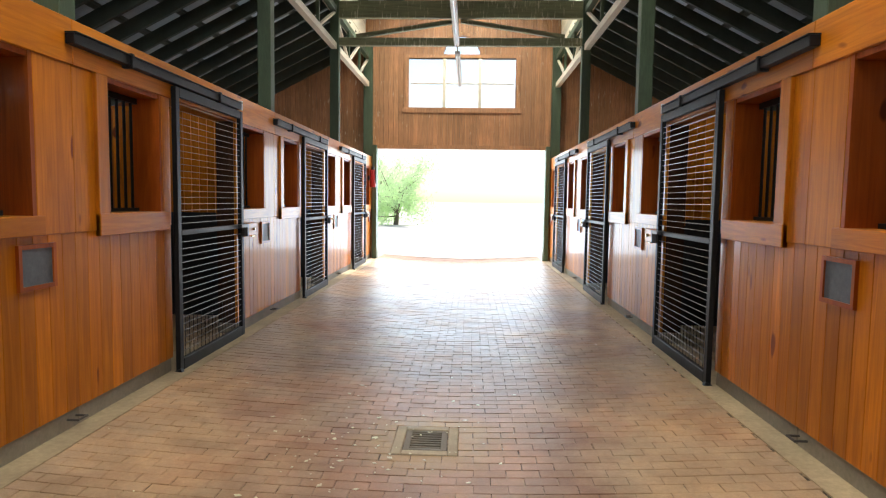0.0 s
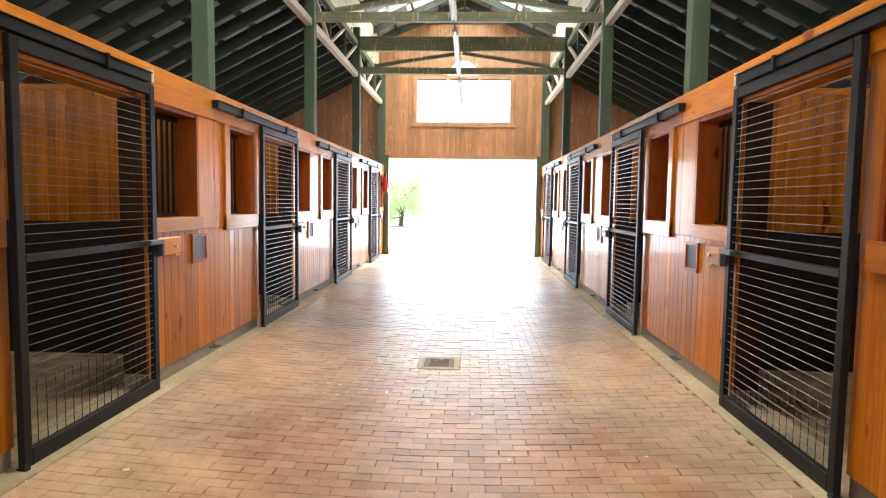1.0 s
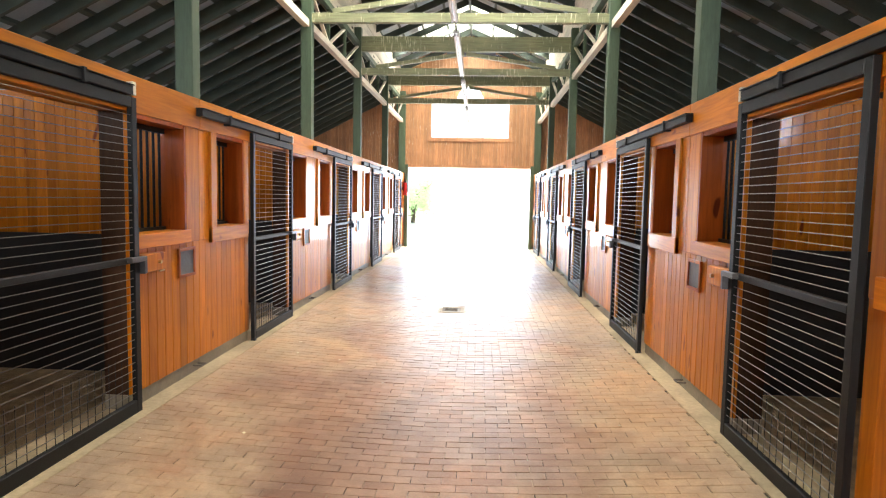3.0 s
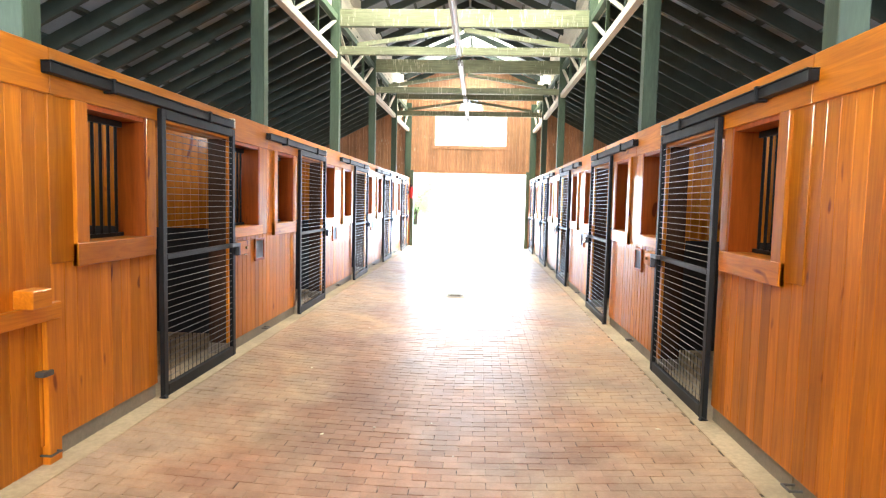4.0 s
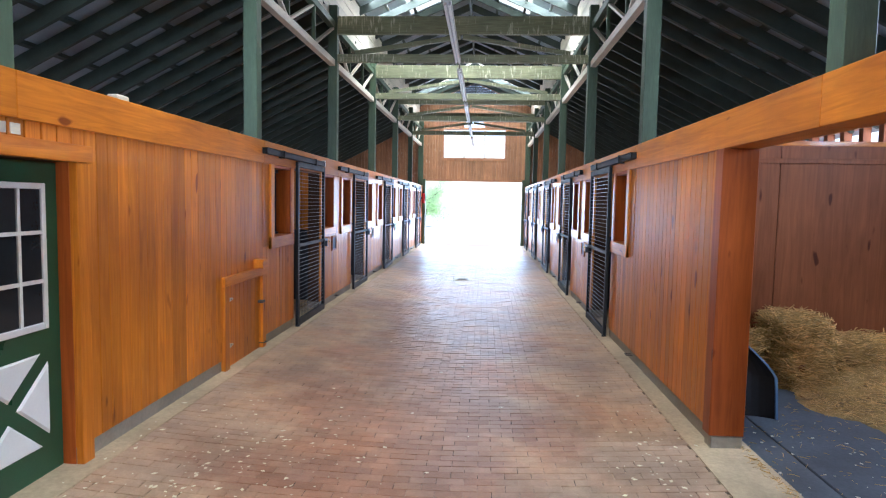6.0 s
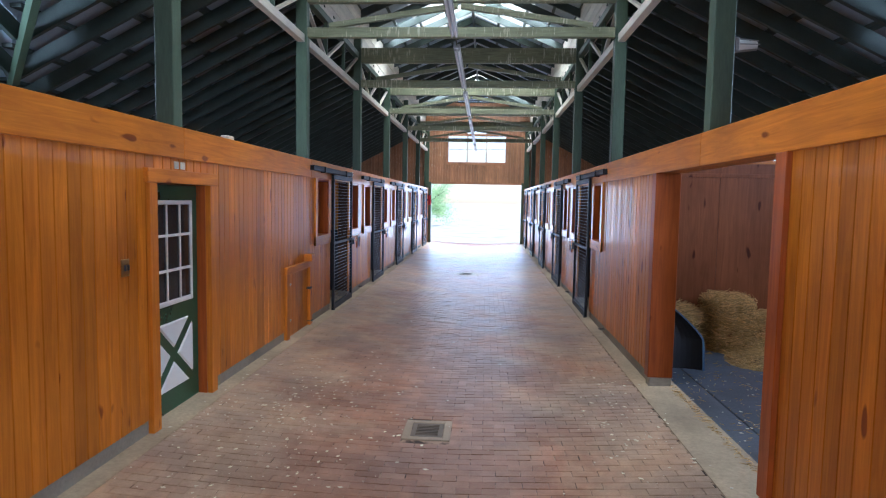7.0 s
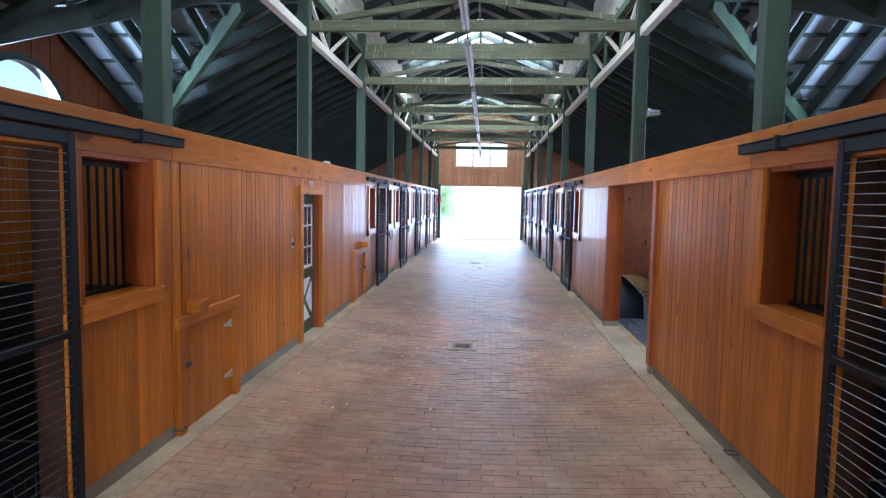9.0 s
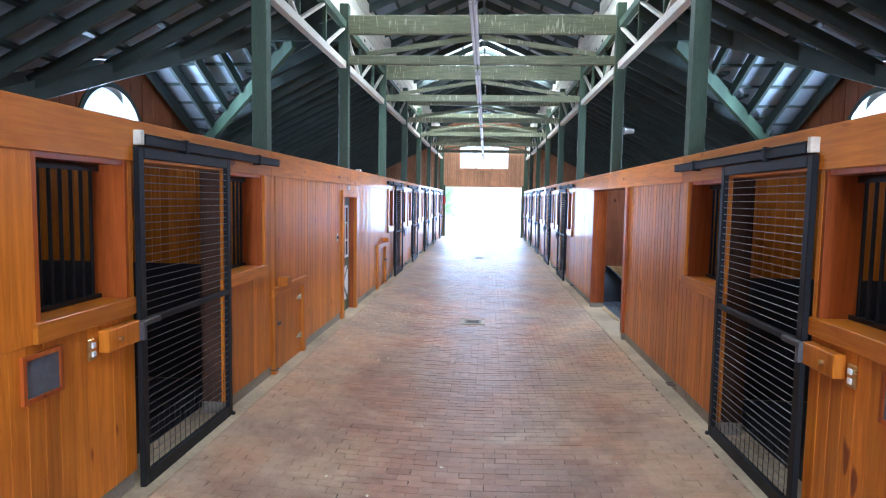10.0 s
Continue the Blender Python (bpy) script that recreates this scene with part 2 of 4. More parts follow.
def brick_material():
    m, n, l, p = material("worn_clay_brick")
    v = n.new("ShaderNodeTexCoord").outputs["Object"]
    g = n.new("ShaderNodeNewGeometry")
    pos = g.outputs["Position"]
    fine = noise_tex(n, l, pos, 60, 5, 0.7)
    big = noise_tex(n, l, pos, 0.9, 4, 0.6)
    mid = noise_tex(n, l, pos, 5.0, 4, 0.6)
    rnd = n.new("ShaderNodeMath")
    rnd.operation = "ADD"
    l.new(n.new("ShaderNodeObjectInfo").outputs["Random"], rnd.inputs[0])
    l.new(g.outputs["Random Per Island"], rnd.inputs[1])
    fr = n.new("ShaderNodeMath")
    fr.operation = "FRACT"
    l.new(rnd.outputs[0], fr.inputs[0])
    col = ramp(n, l, fr.outputs[0], [(0.0, (0.335, 0.175, 0.11)), (0.35, (0.42, 0.235, 0.15)), (0.7, (0.46, 0.275, 0.185)), (1.0, (0.375, 0.21, 0.145))])
    dust = dust_mask(n, l, pos)
    col = mix(n, l, "MIX", dust, col, (0.54, 0.40, 0.27))
    col = mix(n, l, "MULTIPLY", 1.0, col, ramp(n, l, mid, [(0.3, (0.82, 0.80, 0.78)), (0.65, (1.05, 1.05, 1.05))]))
    col = mix(n, l, "MULTIPLY", 1.0, col, ramp(n, l, big, [(0.34, (0.78, 0.78, 0.82)), (0.5, (1.0, 0.98, 0.95)), (0.66, (1.16, 1.02, 0.88))]))
    far = n.new("ShaderNodeVectorMath")
    far.operation = "DISTANCE"
    l.new(pos, far.inputs[0])
    far.inputs[1].default_value = (-0.02, 3.31, 0.0)
    rim = n.new("ShaderNodeMath")
    rim.operation = "MULTIPLY_ADD"
    l.new(mid, rim.inputs[0])
    rim.inputs[1].default_value = 0.25
    l.new(far.outputs["Value"], rim.inputs[2])
    rusty = ramp(n, l, rim.outputs[0], [(0.42, (0.65, 0.65, 0.65)), (0.66, (0, 0, 0))])
    col = mix(n, l, "MIX", rusty, col, (0.44, 0.28, 0.10))
    col = mix(n, l, "MULTIPLY", 1.0, col, ramp(n, l, fine, [(0.3, (0.85, 0.85, 0.85)), (0.7, (1.05, 1.05, 1.05))]))
    stain = noise_tex(n, l, pos, 2.3, 5, 0.7, 0.8)
    col = mix(n, l, "MULTIPLY", 1.0, col, ramp(n, l, stain, [(0.32, (0.76, 0.74, 0.73)), (0.56, (1, 1, 1))]))
    l.new(col, p.inputs["Base Color"])
    gloss = mix(n, l, "MIX", 0.55, big, stain)
    l.new(ramp(n, l, gloss, [(0.34, (0.30, 0.30, 0.30)), (0.66, (0.46, 0.46, 0.46))]), p.inputs["Roughness"])
    p.inputs["Specular IOR Level"].default_value = 0.28
    bump(n, l, p, fine, 0.4, 0.004)
    return m


def joint_material():
    m, n, l, p = material("dusty_joint")
    pos = n.new("ShaderNodeNewGeometry").outputs["Position"]
    col = mix(n, l, "MIX", dust_mask(n, l, pos), (0.40, 0.27, 0.18), (0.50, 0.37, 0.24))
    gap = noise_tex(n, l, pos, 7.0, 4, 0.7, 0.4)
    col = mix(n, l, "MULTIPLY", 1.0, col, ramp(n, l, gap, [(0.44, (1, 1, 1)), (0.56, (0.12, 0.11, 0.10))]))
    l.new(col, p.inputs["Base Color"])
    p.inputs["Roughness"].default_value = 0.9
    bump(n, l, p, noise_tex(n, l, pos, 80, 3), 0.4, 0.003)
    return m


BRICK, JOINT = brick_material(), joint_material()

# ---- building helpers ----


def box(bm, x0, x1, y0, y1, z0, z1):
    xs, ys, zs = sorted((x0, x1)), sorted((y0, y1)), sorted((z0, z1))
    v = [bm.verts.new((x, y, z)) for z in zs for y in ys for x in xs]
    for f in ((0, 2, 3, 1), (4, 5, 7, 6), (0, 1, 5, 4), (2, 6, 7, 3), (0, 4, 6, 2), (1, 3, 7, 5)):
        bm.faces.new([v[i] for i in f])
    return bm


def slab(bm, bottom, top):
    """A prism between two rings of equal length."""
    a = [bm.verts.new(p) for p in bottom]
    b = [bm.verts.new(p) for p in top]
    k = len(a)
    bm.faces.new(a[::-1])
    bm.faces.new(b)
    for i in range(k):
        bm.faces.new((a[i], a[(i + 1) % k], b[(i + 1) % k], b[i]))
    return bm


def stick(bm, a, b, w, h, up=(0, 0, 1)):
    """A squared timber from a to b, w wide and h deep."""
    a, b = Vector(a), Vector(b)
    d = (b - a).normalized()
    side = d.cross(Vector(up)).normalized()
    u = side.cross(d).normalized()
    ring = [side * (sx * w / 2) + u * (sz * h / 2) for sx, sz in ((-1, -1), (1, -1), (1, 1), (-1, 1))]
    return slab(bm, [a + r for r in ring], [b + r for r in ring])


def tube(bm, a, b, r, k=8, r2=None):
    a, b = Vector(a), Vector(b)
    d = (b - a).normalized()
    side = d.orthogonal().normalized()
    u = d.cross(side)
    ring = [side * math.cos(t) + u * math.sin(t) for t in (2 * math.pi * i / k for i in range(k))]
    return slab(bm, [a + q * r for q in ring], [b + q * (r if r2 is None else r2) for q in ring])


def bevel(bm, w, seg=1):
    bmesh.ops.bevel(bm, geom=bm.edges[:], offset=w, segments=seg, affect="EDGES", profile=0.7)
    return bm


def mesh_of(name, bm, mat):
    bmesh.ops.recalc_face_normals(bm, faces=bm.faces[:])
    me = bpy.data.meshes.new(name)
    bm.to_mesh(me)
    bm.free()
    me.materials.append(mat)
    return me


def origin_of(ob):
    p = Vector((0, 0, 0))
    while ob is not None:
        p += ob.location
        ob = ob.parent
    return p


def root(name, x, y, z, label, category="", group="", kind=""):
    ob = new(name)
    ob.location = (x, y, z)
    return tagged(ob, label, category, group, kind)


def part(name, bm, mat, parent, label=""):
    """Links a bmesh in world places as one mesh under a thing or a part."""
    o = origin_of(parent)
    for v in bm.verts:
        v.co -= o
    ob = new(name, mesh_of(name, bm, mat))
    ob.parent = parent
    return tagged(ob, label)


def thing(name, bm, mat, place, label, category="", group="", kind=""):
    for v in bm.verts:
        v.co -= Vector(place)
    ob = new(name, mesh_of(name, bm, mat))
    ob.location = place
    return tagged(ob, label, category, group, kind)


def piece(name, me, parent, place, rz=0.0):
    ob = new(name, me)
    ob.parent = parent
    ob.location = Vector(place) - origin_of(parent)
    ob.rotation_euler = (0, 0, rz)
    return ob


def B(*a):
    return box(bmesh.new(), *a)


def BB(*a, w=0.004):
    return bevel(B(*a), w)


# ---- ground and floors ----
g = bmesh.new()
slab(g, [(-600, -600, -0.3), (600, -600, -0.3), (600, 600, -0.3), (-600, 600, -0.3)], [(-600, -600, -0.06), (600, -600, -0.06), (600, 600, -0.06), (-600, 600, -0.06)])
thing("ground", g, GRAVEL, (0, 0, 0), "pale sunlit gravel yard round the stable", kind="structure")

EDGE = 1.90     # bricks reach to here, then a concrete strip
pavement = root("floor", 0, MID, 0, "worn red brick aisle floor in running bond, dusty towards the walls", kind="structure")
bed = bmesh.new()
STRIPS = [EDGE * (k / 10 - 1) for k in range(21)]
for a, b in zip(STRIPS, STRIPS[1:]):
    slab(bed, [(a, BACK - 1.2, -0.2), (b, BACK - 1.2, -0.2), (b, END + 1.2, -0.2), (a, END + 1.2, -0.2)],
         [(a, BACK - 1.2, floor_z(a) - 0.005), (b, BACK - 1.2, floor_z(b) - 0.005), (b, END + 1.2, floor_z(b) - 0.005), (a, END + 1.2, floor_z(a) - 0.005)])
part("joint_bed", bed, JOINT, pavement, "sandy grey joints")
for sx in (-1, 1):
    st = bmesh.new()
    z0, z1 = floor_z(EDGE) + 0.003, floor_z(W) + 0.004
    slab(st, [(sx * EDGE, BACK, -0.2), (sx * 2.3, BACK, -0.2), (sx * 2.3, END, -0.2), (sx * EDGE, END, -0.2)],
         [(sx * EDGE, BACK, z0), (sx * 2.3, BACK, z1), (sx * 2.3, END, z1), (sx * EDGE, END, z0)])
    part("concrete_strip", st, CONCRETE, pavement, "pale worn concrete strip along the stalls")
for sx in (-1, 1):
    thing("stall_floor", B(sx * 2.3, sx * OUT, BACK, END, -0.2, 0.06), BEDDING, (sx * 4, MID, 0), "stall floor covered with pale wood shavings", kind="structure")

for sx in (-1, 1):
    thing("rubber_mat", B(sx * 2.31, sx * 5.85, -14.8, -11.4, 0.06, 0.08), RUBBER, (sx * 4, -13, 0.06), "black rubber mat covering the stall floor", "rubber mat", "rubber mats")

# ---- stall fronts ----
BOARD_W = 0.1187


def board_mesh(name, z0, z1, mat):
    w, t, c = BOARD_W / 2 - 0.0008, 0.022, 0.0045
    ring = [(-t, -w), (-t, w), (-c, w), (0, w - c), (0, -w + c), (-c, -w)]
    bm = bmesh.new()
    slab(bm, [(x, y, z0) for x, y in ring], [(x, y, z1) for x, y in ring])
    return mesh_of(name, bm, mat)


HEAD0, HEAD1, KERB_TOP = 2.15, 2.40, 0.20
SILL = 1.21
TALL = board_mesh("board", KERB_TOP, HEAD0, WOOD_Z)
LOW = board_mesh("board", KERB_TOP, SILL + 0.03, WOOD_Z)
HATCH_OVER = board_mesh("board", 0.98, HEAD0, WOOD_Z)
DOOR_OVER = board_mesh("board", 1.96, HEAD0, WOOD_Z)

walls = {}
for side, tag in ((-1, "left"), (1, "right")):
    walls[side] = root("wall_" + tag, side * W, MID, 0, "stall front of upright varnished orange fir boards on a concrete kerb", kind="structure")


board_rng = random.Random(21)


def boards(side, y0, y1, me):
    k = max(1, round((y1 - y0) / BOARD_W))
    for i in range(k):
        turn = board_rng.gauss(0, 0.011)
        piece("board", me, walls[side], (side * W, y0 + (i + 0.5) * (y1 - y0) / k, 0), turn if side < 0 else math.pi + turn)


def header(side, y0, y1):
    part("header_beam", BB(side * (W - 0.02), side * (W + 0.2), y0 + 0.001, y1 - 0.001, HEAD0, HEAD1), WOOD_Y, walls[side])


def kerb(side, y0, y1):
    part("kerb", BB(side * (W + 0.015), side * (W + 0.2), y0, y1, -0.05, KERB_TOP, w=0.008), KERB, walls[side], "low grey concrete kerb")


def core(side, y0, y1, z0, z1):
    # Wall cores are much darker than the boards in front of them.
    part("core", B(side * (W + 0.023), side * (W + 0.19), y0, y1, z0, z1), CORE_DARK, walls[side])


window_count = [0]
BAR = mesh_of("bar", tube(bmesh.new(), (0, 0, SILL), (0, 0, HEAD0), 0.011, 8), BLACK)


def stall_window(side, y0, y1, z0, cased, near, cw=0.113, low=SILL - 0.01):
    """A barred opening with deep reveals. near: the edge that carries the casing."""
    window_count[0] += 1
    w = root("window_%d" % window_count[0], side * W, (y0 + y1) / 2, z0, "open stall window with black upright bars and deep orange wood reveals", kind="structure")
    t = 0.03
    lo, hi = side * (W - 0.004), side * (W + 0.2)
    # Reveals get the darker WOOD_RED, with their shade in the colour.
    for a, b in ((y0, y0 + t), (y1 - t, y1)):
        part("jamb", B(lo, hi, a, b, z0, HEAD0), WOOD_RED, w)
    part("head", B(side * (W + 0.002), hi, y0, y1, HEAD0 - 0.03, HEAD0), WOOD_RED, w)
    if cased:
        e = near
        s = 1 if e < (y0 + y1) / 2 else -1
        part("casing", BB(side * (W - 0.03), side * (W + 0.002), e - s * cw, e, low, HEAD0), WOOD_Z, w)
        part("window_sill", BB(side * (W - 0.035), hi, e - s * cw, (y1 if s > 0 else y0) + s * 0.04, low - 0.002, z0 + 0.005), WOOD_Y, w)
    else:
        part("window_sill", BB(side * (W - 0.03), hi, y0 - 0.03, y1 + 0.03, SILL, z0 + 0.004), WOOD_Y, w)
    part("bottom_rail", B(side * (W + 0.155), side * (W + 0.19), y0 + t, y1 - t, z0, z0 + 0.03), BLACK, w)
    part("top_rail", B(side * (W + 0.155), side * (W + 0.19), y0 + t, y1 - t, HEAD0 - 0.07, HEAD0 - 0.03), BLACK, w)
    k = max(2, round((y1 - y0) / 0.092))
    for i in range(1, k):
        piece("bar", BAR, w, (side * (W + 0.172), y0 + (y1 - y0) * i / k, 0))


DOOR_W, DOOR_Z0, DOOR_Z1, MIDRAIL = 1.36, 0.09, 2.24, 1.15
ROD_ME = mesh_of("rod", tube(bmesh.new(), (0, -DOOR_W / 2 + 0.05, 0), (0, DOOR_W / 2 - 0.05, 0), 0.0026, 6), ROD)


def stall_door(side, c, f):
    """A sliding steel stall door of rods in a black tube frame; latch at the end f."""
    x0, x1 = side * (W - 0.028), side * (W - 0.066)
    d = root("stall_door", side * (W - 0.075), c, DOOR_Z0, "closed black steel sliding stall door with thin horizontal rods", "stall door", "sliding stall doors")
    h = DOOR_W / 2
    for s in (-1, 1):
        part("stile", BB(x0, x1, c + s * h, c + s * (h - 0.06), DOOR_Z0, DOOR_Z1), BLACK, d)
    part("top_rail", BB(x0, x1, c - h + 0.06, c + h - 0.06, DOOR_Z1 - 0.07, DOOR_Z1), BLACK, d)
    part("bottom_rail", BB(x0, x1, c - h + 0.06, c + h - 0.06, DOOR_Z0, DOOR_Z0 + 0.09), BLACK, d)
    part("middle_rail", BB(x0, x1, c - h + 0.06, c + h - 0.06, MIDRAIL - 0.02, MIDRAIL + 0.02), BLACK, d)
    xm = side * (W - 0.052)
    for z0, z1, k in ((DOOR_Z0 + 0.09, MIDRAIL - 0.02, 18), (MIDRAIL + 0.02, DOOR_Z1 - 0.07, 20)):
        for i in range(1, k):
            piece("rod", ROD_ME, d, (xm, c, z0 + (z1 - z0) * i / k))
    wires = bmesh.new()
    for z0, z1 in ((DOOR_Z0 + 0.09, DOOR_Z0 + 0.42),):
        for i in range(1, 17):
            y = c - h + 0.06 + (DOOR_W - 0.12) * i / 17
            tube(wires, (side * (W - 0.044), y, z0), (side * (W - 0.044), y, z1), 0.0022, 5)
    part("wire_mesh", wires, BLACK, d, "thin black upright wires")
    yl = c + f * h
    latch = part("latch", BB(side * (W - 0.067), side * (W - 0.105), yl - f * 0.16, yl + f * 0.03, MIDRAIL - 0.012, MIDRAIL + 0.022), LATCH, d, "dark steel latch bar")
    part("keeper", BB(side * (W - 0.007), side * (W - 0.10), yl + f * 0.005, yl + f * 0.04, MIDRAIL - 0.10, MIDRAIL + 0.02), LATCH, latch, "dark steel latch keeper")
    part("floor_roller", tube(bmesh.new(), (side * (W - 0.08), c - f * h, DOOR_Z0 + 0.01), (side * (W - 0.02), c - f * h, DOOR_Z0 - 0.02), 0.02, 10), BLACK, d)
    t = root("door_track", side * (W - 0.08), c - f * 0.5, 2.26, "black steel door track screwed to the header beam", "door track", "door tracks")
    ya, yb = c - f * 1.87, c + f * 0.62
    part("rail", BB(side * (W - 0.023), side * (W - 0.08), ya, yb, 2.25, 2.31), BLACK, t)
    part("hood", BB(side * (W - 0.021), side * (W - 0.09), ya, yb, 2.311, 2.318, w=0.002), BLACK, t)
    part("end_cap", BB(side * (W - 0.021), side * (W - 0.075), yb + f * 0.005, yb + f * 0.045, 2.25, 2.34), CREAM, t, "pale wooden end block")
    for q in (-1.3, 0.1):
        part("bracket", BB(side * (W - 0.021), side * (W - 0.096), c + f * q - 0.015, c + f * q + 0.015, 2.235, 2.327), BLACK, t)


def bay_fittings(side, c, f):
    yb = c + f * 0.76
    blk = root("latch_block", side * W, yb + f * 0.1, 1.08, "small varnished wooden box on the stall front beside the door", "wooden box", "latch boxes")
    body = part("body", BB(side * (W - 0.004), side * (W - 0.07), c + f * 0.70, c + f * 1.03, 1.045, 1.175, w=0.006), WOOD_Z, blk)
    part("knob", tube(bmesh.new(), (side * (W - 0.07), c + f * 0.93, 1.11), (side * (W - 0.09), c + f * 0.93, 1.11), 0.014, 10), BRASS, body, "small brass knob")
    sw = root("switch_plate", side * W, c + f * 1.1, 1.09, "brass switch plate on the stall front", "switch plate", "switch plates")
    plate = part("plate", BB(side * (W - 0.001), side * (W - 0.012), c + f * 1.05, c + f * 1.125, 1.02, 1.14), BRASS, sw)
    for dz in (-0.025, 0.025):
        part("switch", BB(side * (W - 0.013), side * (W - 0.024), c + f * 1.07, c + f * 1.105, 1.08 + dz - 0.016, 1.08 + dz + 0.016), WHITE, plate, "pale switch")
    pl = root("feed_plate", side * W, c + f * 1.48, 1.04, "grey metal plate in a thin reddish wooden frame", "wall plate", "wall plates")
    part("plate", B(side * (W - 0.001), side * (W - 0.01), c + f * 1.36, c + f * 1.595, 0.955, 1.145), MAT, pl)
    for a, b, z0, z1 in ((1.337, 1.36, 0.932, 1.168), (1.595, 1.618, 0.932, 1.168), (1.36, 1.595, 0.932, 0.955), (1.36, 1.595, 1.145, 1.168)):
        part("frame_strip", B(side * (W - 0.001), side * (W - 0.02), c + f * a, c + f * b, z0, z1), WOOD_RED, pl)
    st = bmesh.new()
    y = c - f * 1.86
    for dy in (-0.04, 0.04):
        tube(st, (side * (W + 0.02), y + dy, 0.15), (side * (W - 0.05), y + dy, 0.15), 0.007, 6)
    tube(st, (side * (W - 0.05), y - 0.045, 0.15), (side * (W - 0.05), y + 0.045, 0.15), 0.007, 6)
    thing("door_stop", st, IRON, (side * W, y, 0.15), "small iron staple fixed to the kerb", "door stop", "door stops")


def stall_bay(side, c, f, reach0, reach1):
    """f: 1 where the latch is on the +y side; the bay runs from c - f * reach0 to c + f * reach1."""
    edge, sill = (1.485, 1.31) if f > 0 else (1.57, 1.27)

    def span(a, b):
        return tuple(sorted((c + f * a, c + f * b)))
    boards(side, *span(-reach0, -0.66), LOW)
    boards(side, *span(0.66, reach1), LOW)
    for a, b in ((-reach0, -edge), (1.50, reach1), (-0.785, -0.66), (0.66, 0.705)):
        y0, y1 = span(a, b)
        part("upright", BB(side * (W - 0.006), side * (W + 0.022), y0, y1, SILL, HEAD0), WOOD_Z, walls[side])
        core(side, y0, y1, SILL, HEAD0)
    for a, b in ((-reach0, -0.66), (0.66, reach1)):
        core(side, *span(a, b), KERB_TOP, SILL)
        kerb(side, *span(a, b))
    header(side, *span(-reach0, reach1))
    y0, y1 = span(-edge, -0.785)
    stall_window(side, y0, y1, sill, True, c - f * edge, 0.118 if f > 0 else 0.07, 1.18 if f > 0 else 1.17)
    y0, y1 = span(0.705, 1.50)
    stall_window(side, y0, y1, 1.31, False, 0)
    stall_door(side, c, f)
    bay_fittings(side, c, f)


BAY_ENDS = [-3.95, -0.42, 3.18, 6.79, 10.39, END]
DOORS = [-2.15, 1.37, 4.98, 8.58, 12.12]
LAST_DOOR = -13.05
for side in (-1, 1):
    for c, lo, hi in zip(DOORS, BAY_ENDS, BAY_ENDS[1:]):
        stall_bay(side, c, 1, c - lo, hi - c)
    stall_bay(side, LAST_DOOR, -1, 1.80, 1.80)

# plain walls behind the walk
for side in (-1, 1):
    part("back_boards", B(side * W, side * (W + 0.19), BACK, -14.85, KERB_TOP, HEAD0), WOOD_Z, walls[side])
    header(side, BACK, -14.85)
    kerb(side, BACK, -14.85)

# ---- the plain middle bays ----
Y0, Y1 = -11.25, -3.95
GD0, GD1 = -8.03, -7.15               # green door
HATCHES = ((-11.09, -10.17), (-4.93, -4.03))
OP0, OP1 = -8.99, -6.31               # hay room opening


def spans(y0, y1, gaps):
    out, y = [], y0
    for a, b in sorted(gaps):
        out.append((y, a))
        y = b
    return out + [(y, y1)]


left_gaps = [(GD0, GD1), *HATCHES]
for a, b in spans(Y0, Y1, left_gaps):
    boards(-1, a, b, TALL)
    core(-1, a, b, KERB_TOP, HEAD0)
    kerb(-1, a, b)
for a, b in left_gaps[1:]:
    boards(-1, a, b, HATCH_OVER)
    core(-1, a, b, 0.96, HEAD0)
boards(-1, GD0, GD1, DOOR_OVER)
core(-1, GD0, GD1, 1.95, HEAD0)
for a, b in spans(Y0, Y1, [(OP0, OP1)]):
    boards(1, a, b, TALL)
    core(1, a, b, KERB_TOP, HEAD0)
    kerb(1, a, b)
for side in (-1, 1):
    header(side, Y0, MID)
    header(side, MID, Y1)

# ---- roof timbers ----
for sx in (-1, 1):
    for y in POSTS:
        p = root("roof_post", sx * 2.12, y, HEAD1, "square weathered green roof post on the stall front", "post", "roof posts")
        part("shaft", BB(sx * 2.04, sx * 2.19, y - 0.07, y + 0.07, HEAD1, 4.93, w=0.006), GREEN, p)
    truss = root("side_truss", sx * 2.12, MID, 4.1, "long pale green lattice truss between the roof posts", "truss", "side trusses")
    for a, b in zip([BACK] + POSTS, POSTS + [END]):
        part("lower_chord", B(sx * 2.07, sx * 2.16, a + 0.07, b - 0.07, 3.95, 4.05), CREAM, truss)
        part("upper_chord", B(sx * 2.07, sx * 2.16, a + 0.07, b - 0.07, 4.56, 4.66), GREEN, truss)
        for i in (1, 2):
            y = a + (b - a) * i / 3
            part("web", stick(bmesh.new(), (sx * 2.115, y, 4.05), (sx * 2.115, y, 4.56), 0.04, 0.05, (1, 0, 0)), GREEN, truss)
        for i, up in ((0, False), (1, True), (2, True)):
            y, y2 = a + (b - a) * i / 3, a + (b - a) * (i + 1) / 3
            part("brace", stick(bmesh.new(), (sx * 2.115, y + 0.06, 4.05 if up else 4.56), (sx * 2.115, y2 - 0.06, 4.56 if up else 4.05), 0.035, 0.05, (1, 0, 0)), CREAM, truss)
    wallp = root("upper_wall_left" if sx < 0 else "upper_wall_right", sx * 2.15, MID, 4.8, "pale limewashed boards above the side truss", kind="structure")
    for i in range(6):
        z = 4.62 + i * 0.175
        part("plank", B(sx * (2.17 + 0.006 * (i % 2)), sx * 2.22, BACK, END, z, z + 0.172), CREAM, wallp)

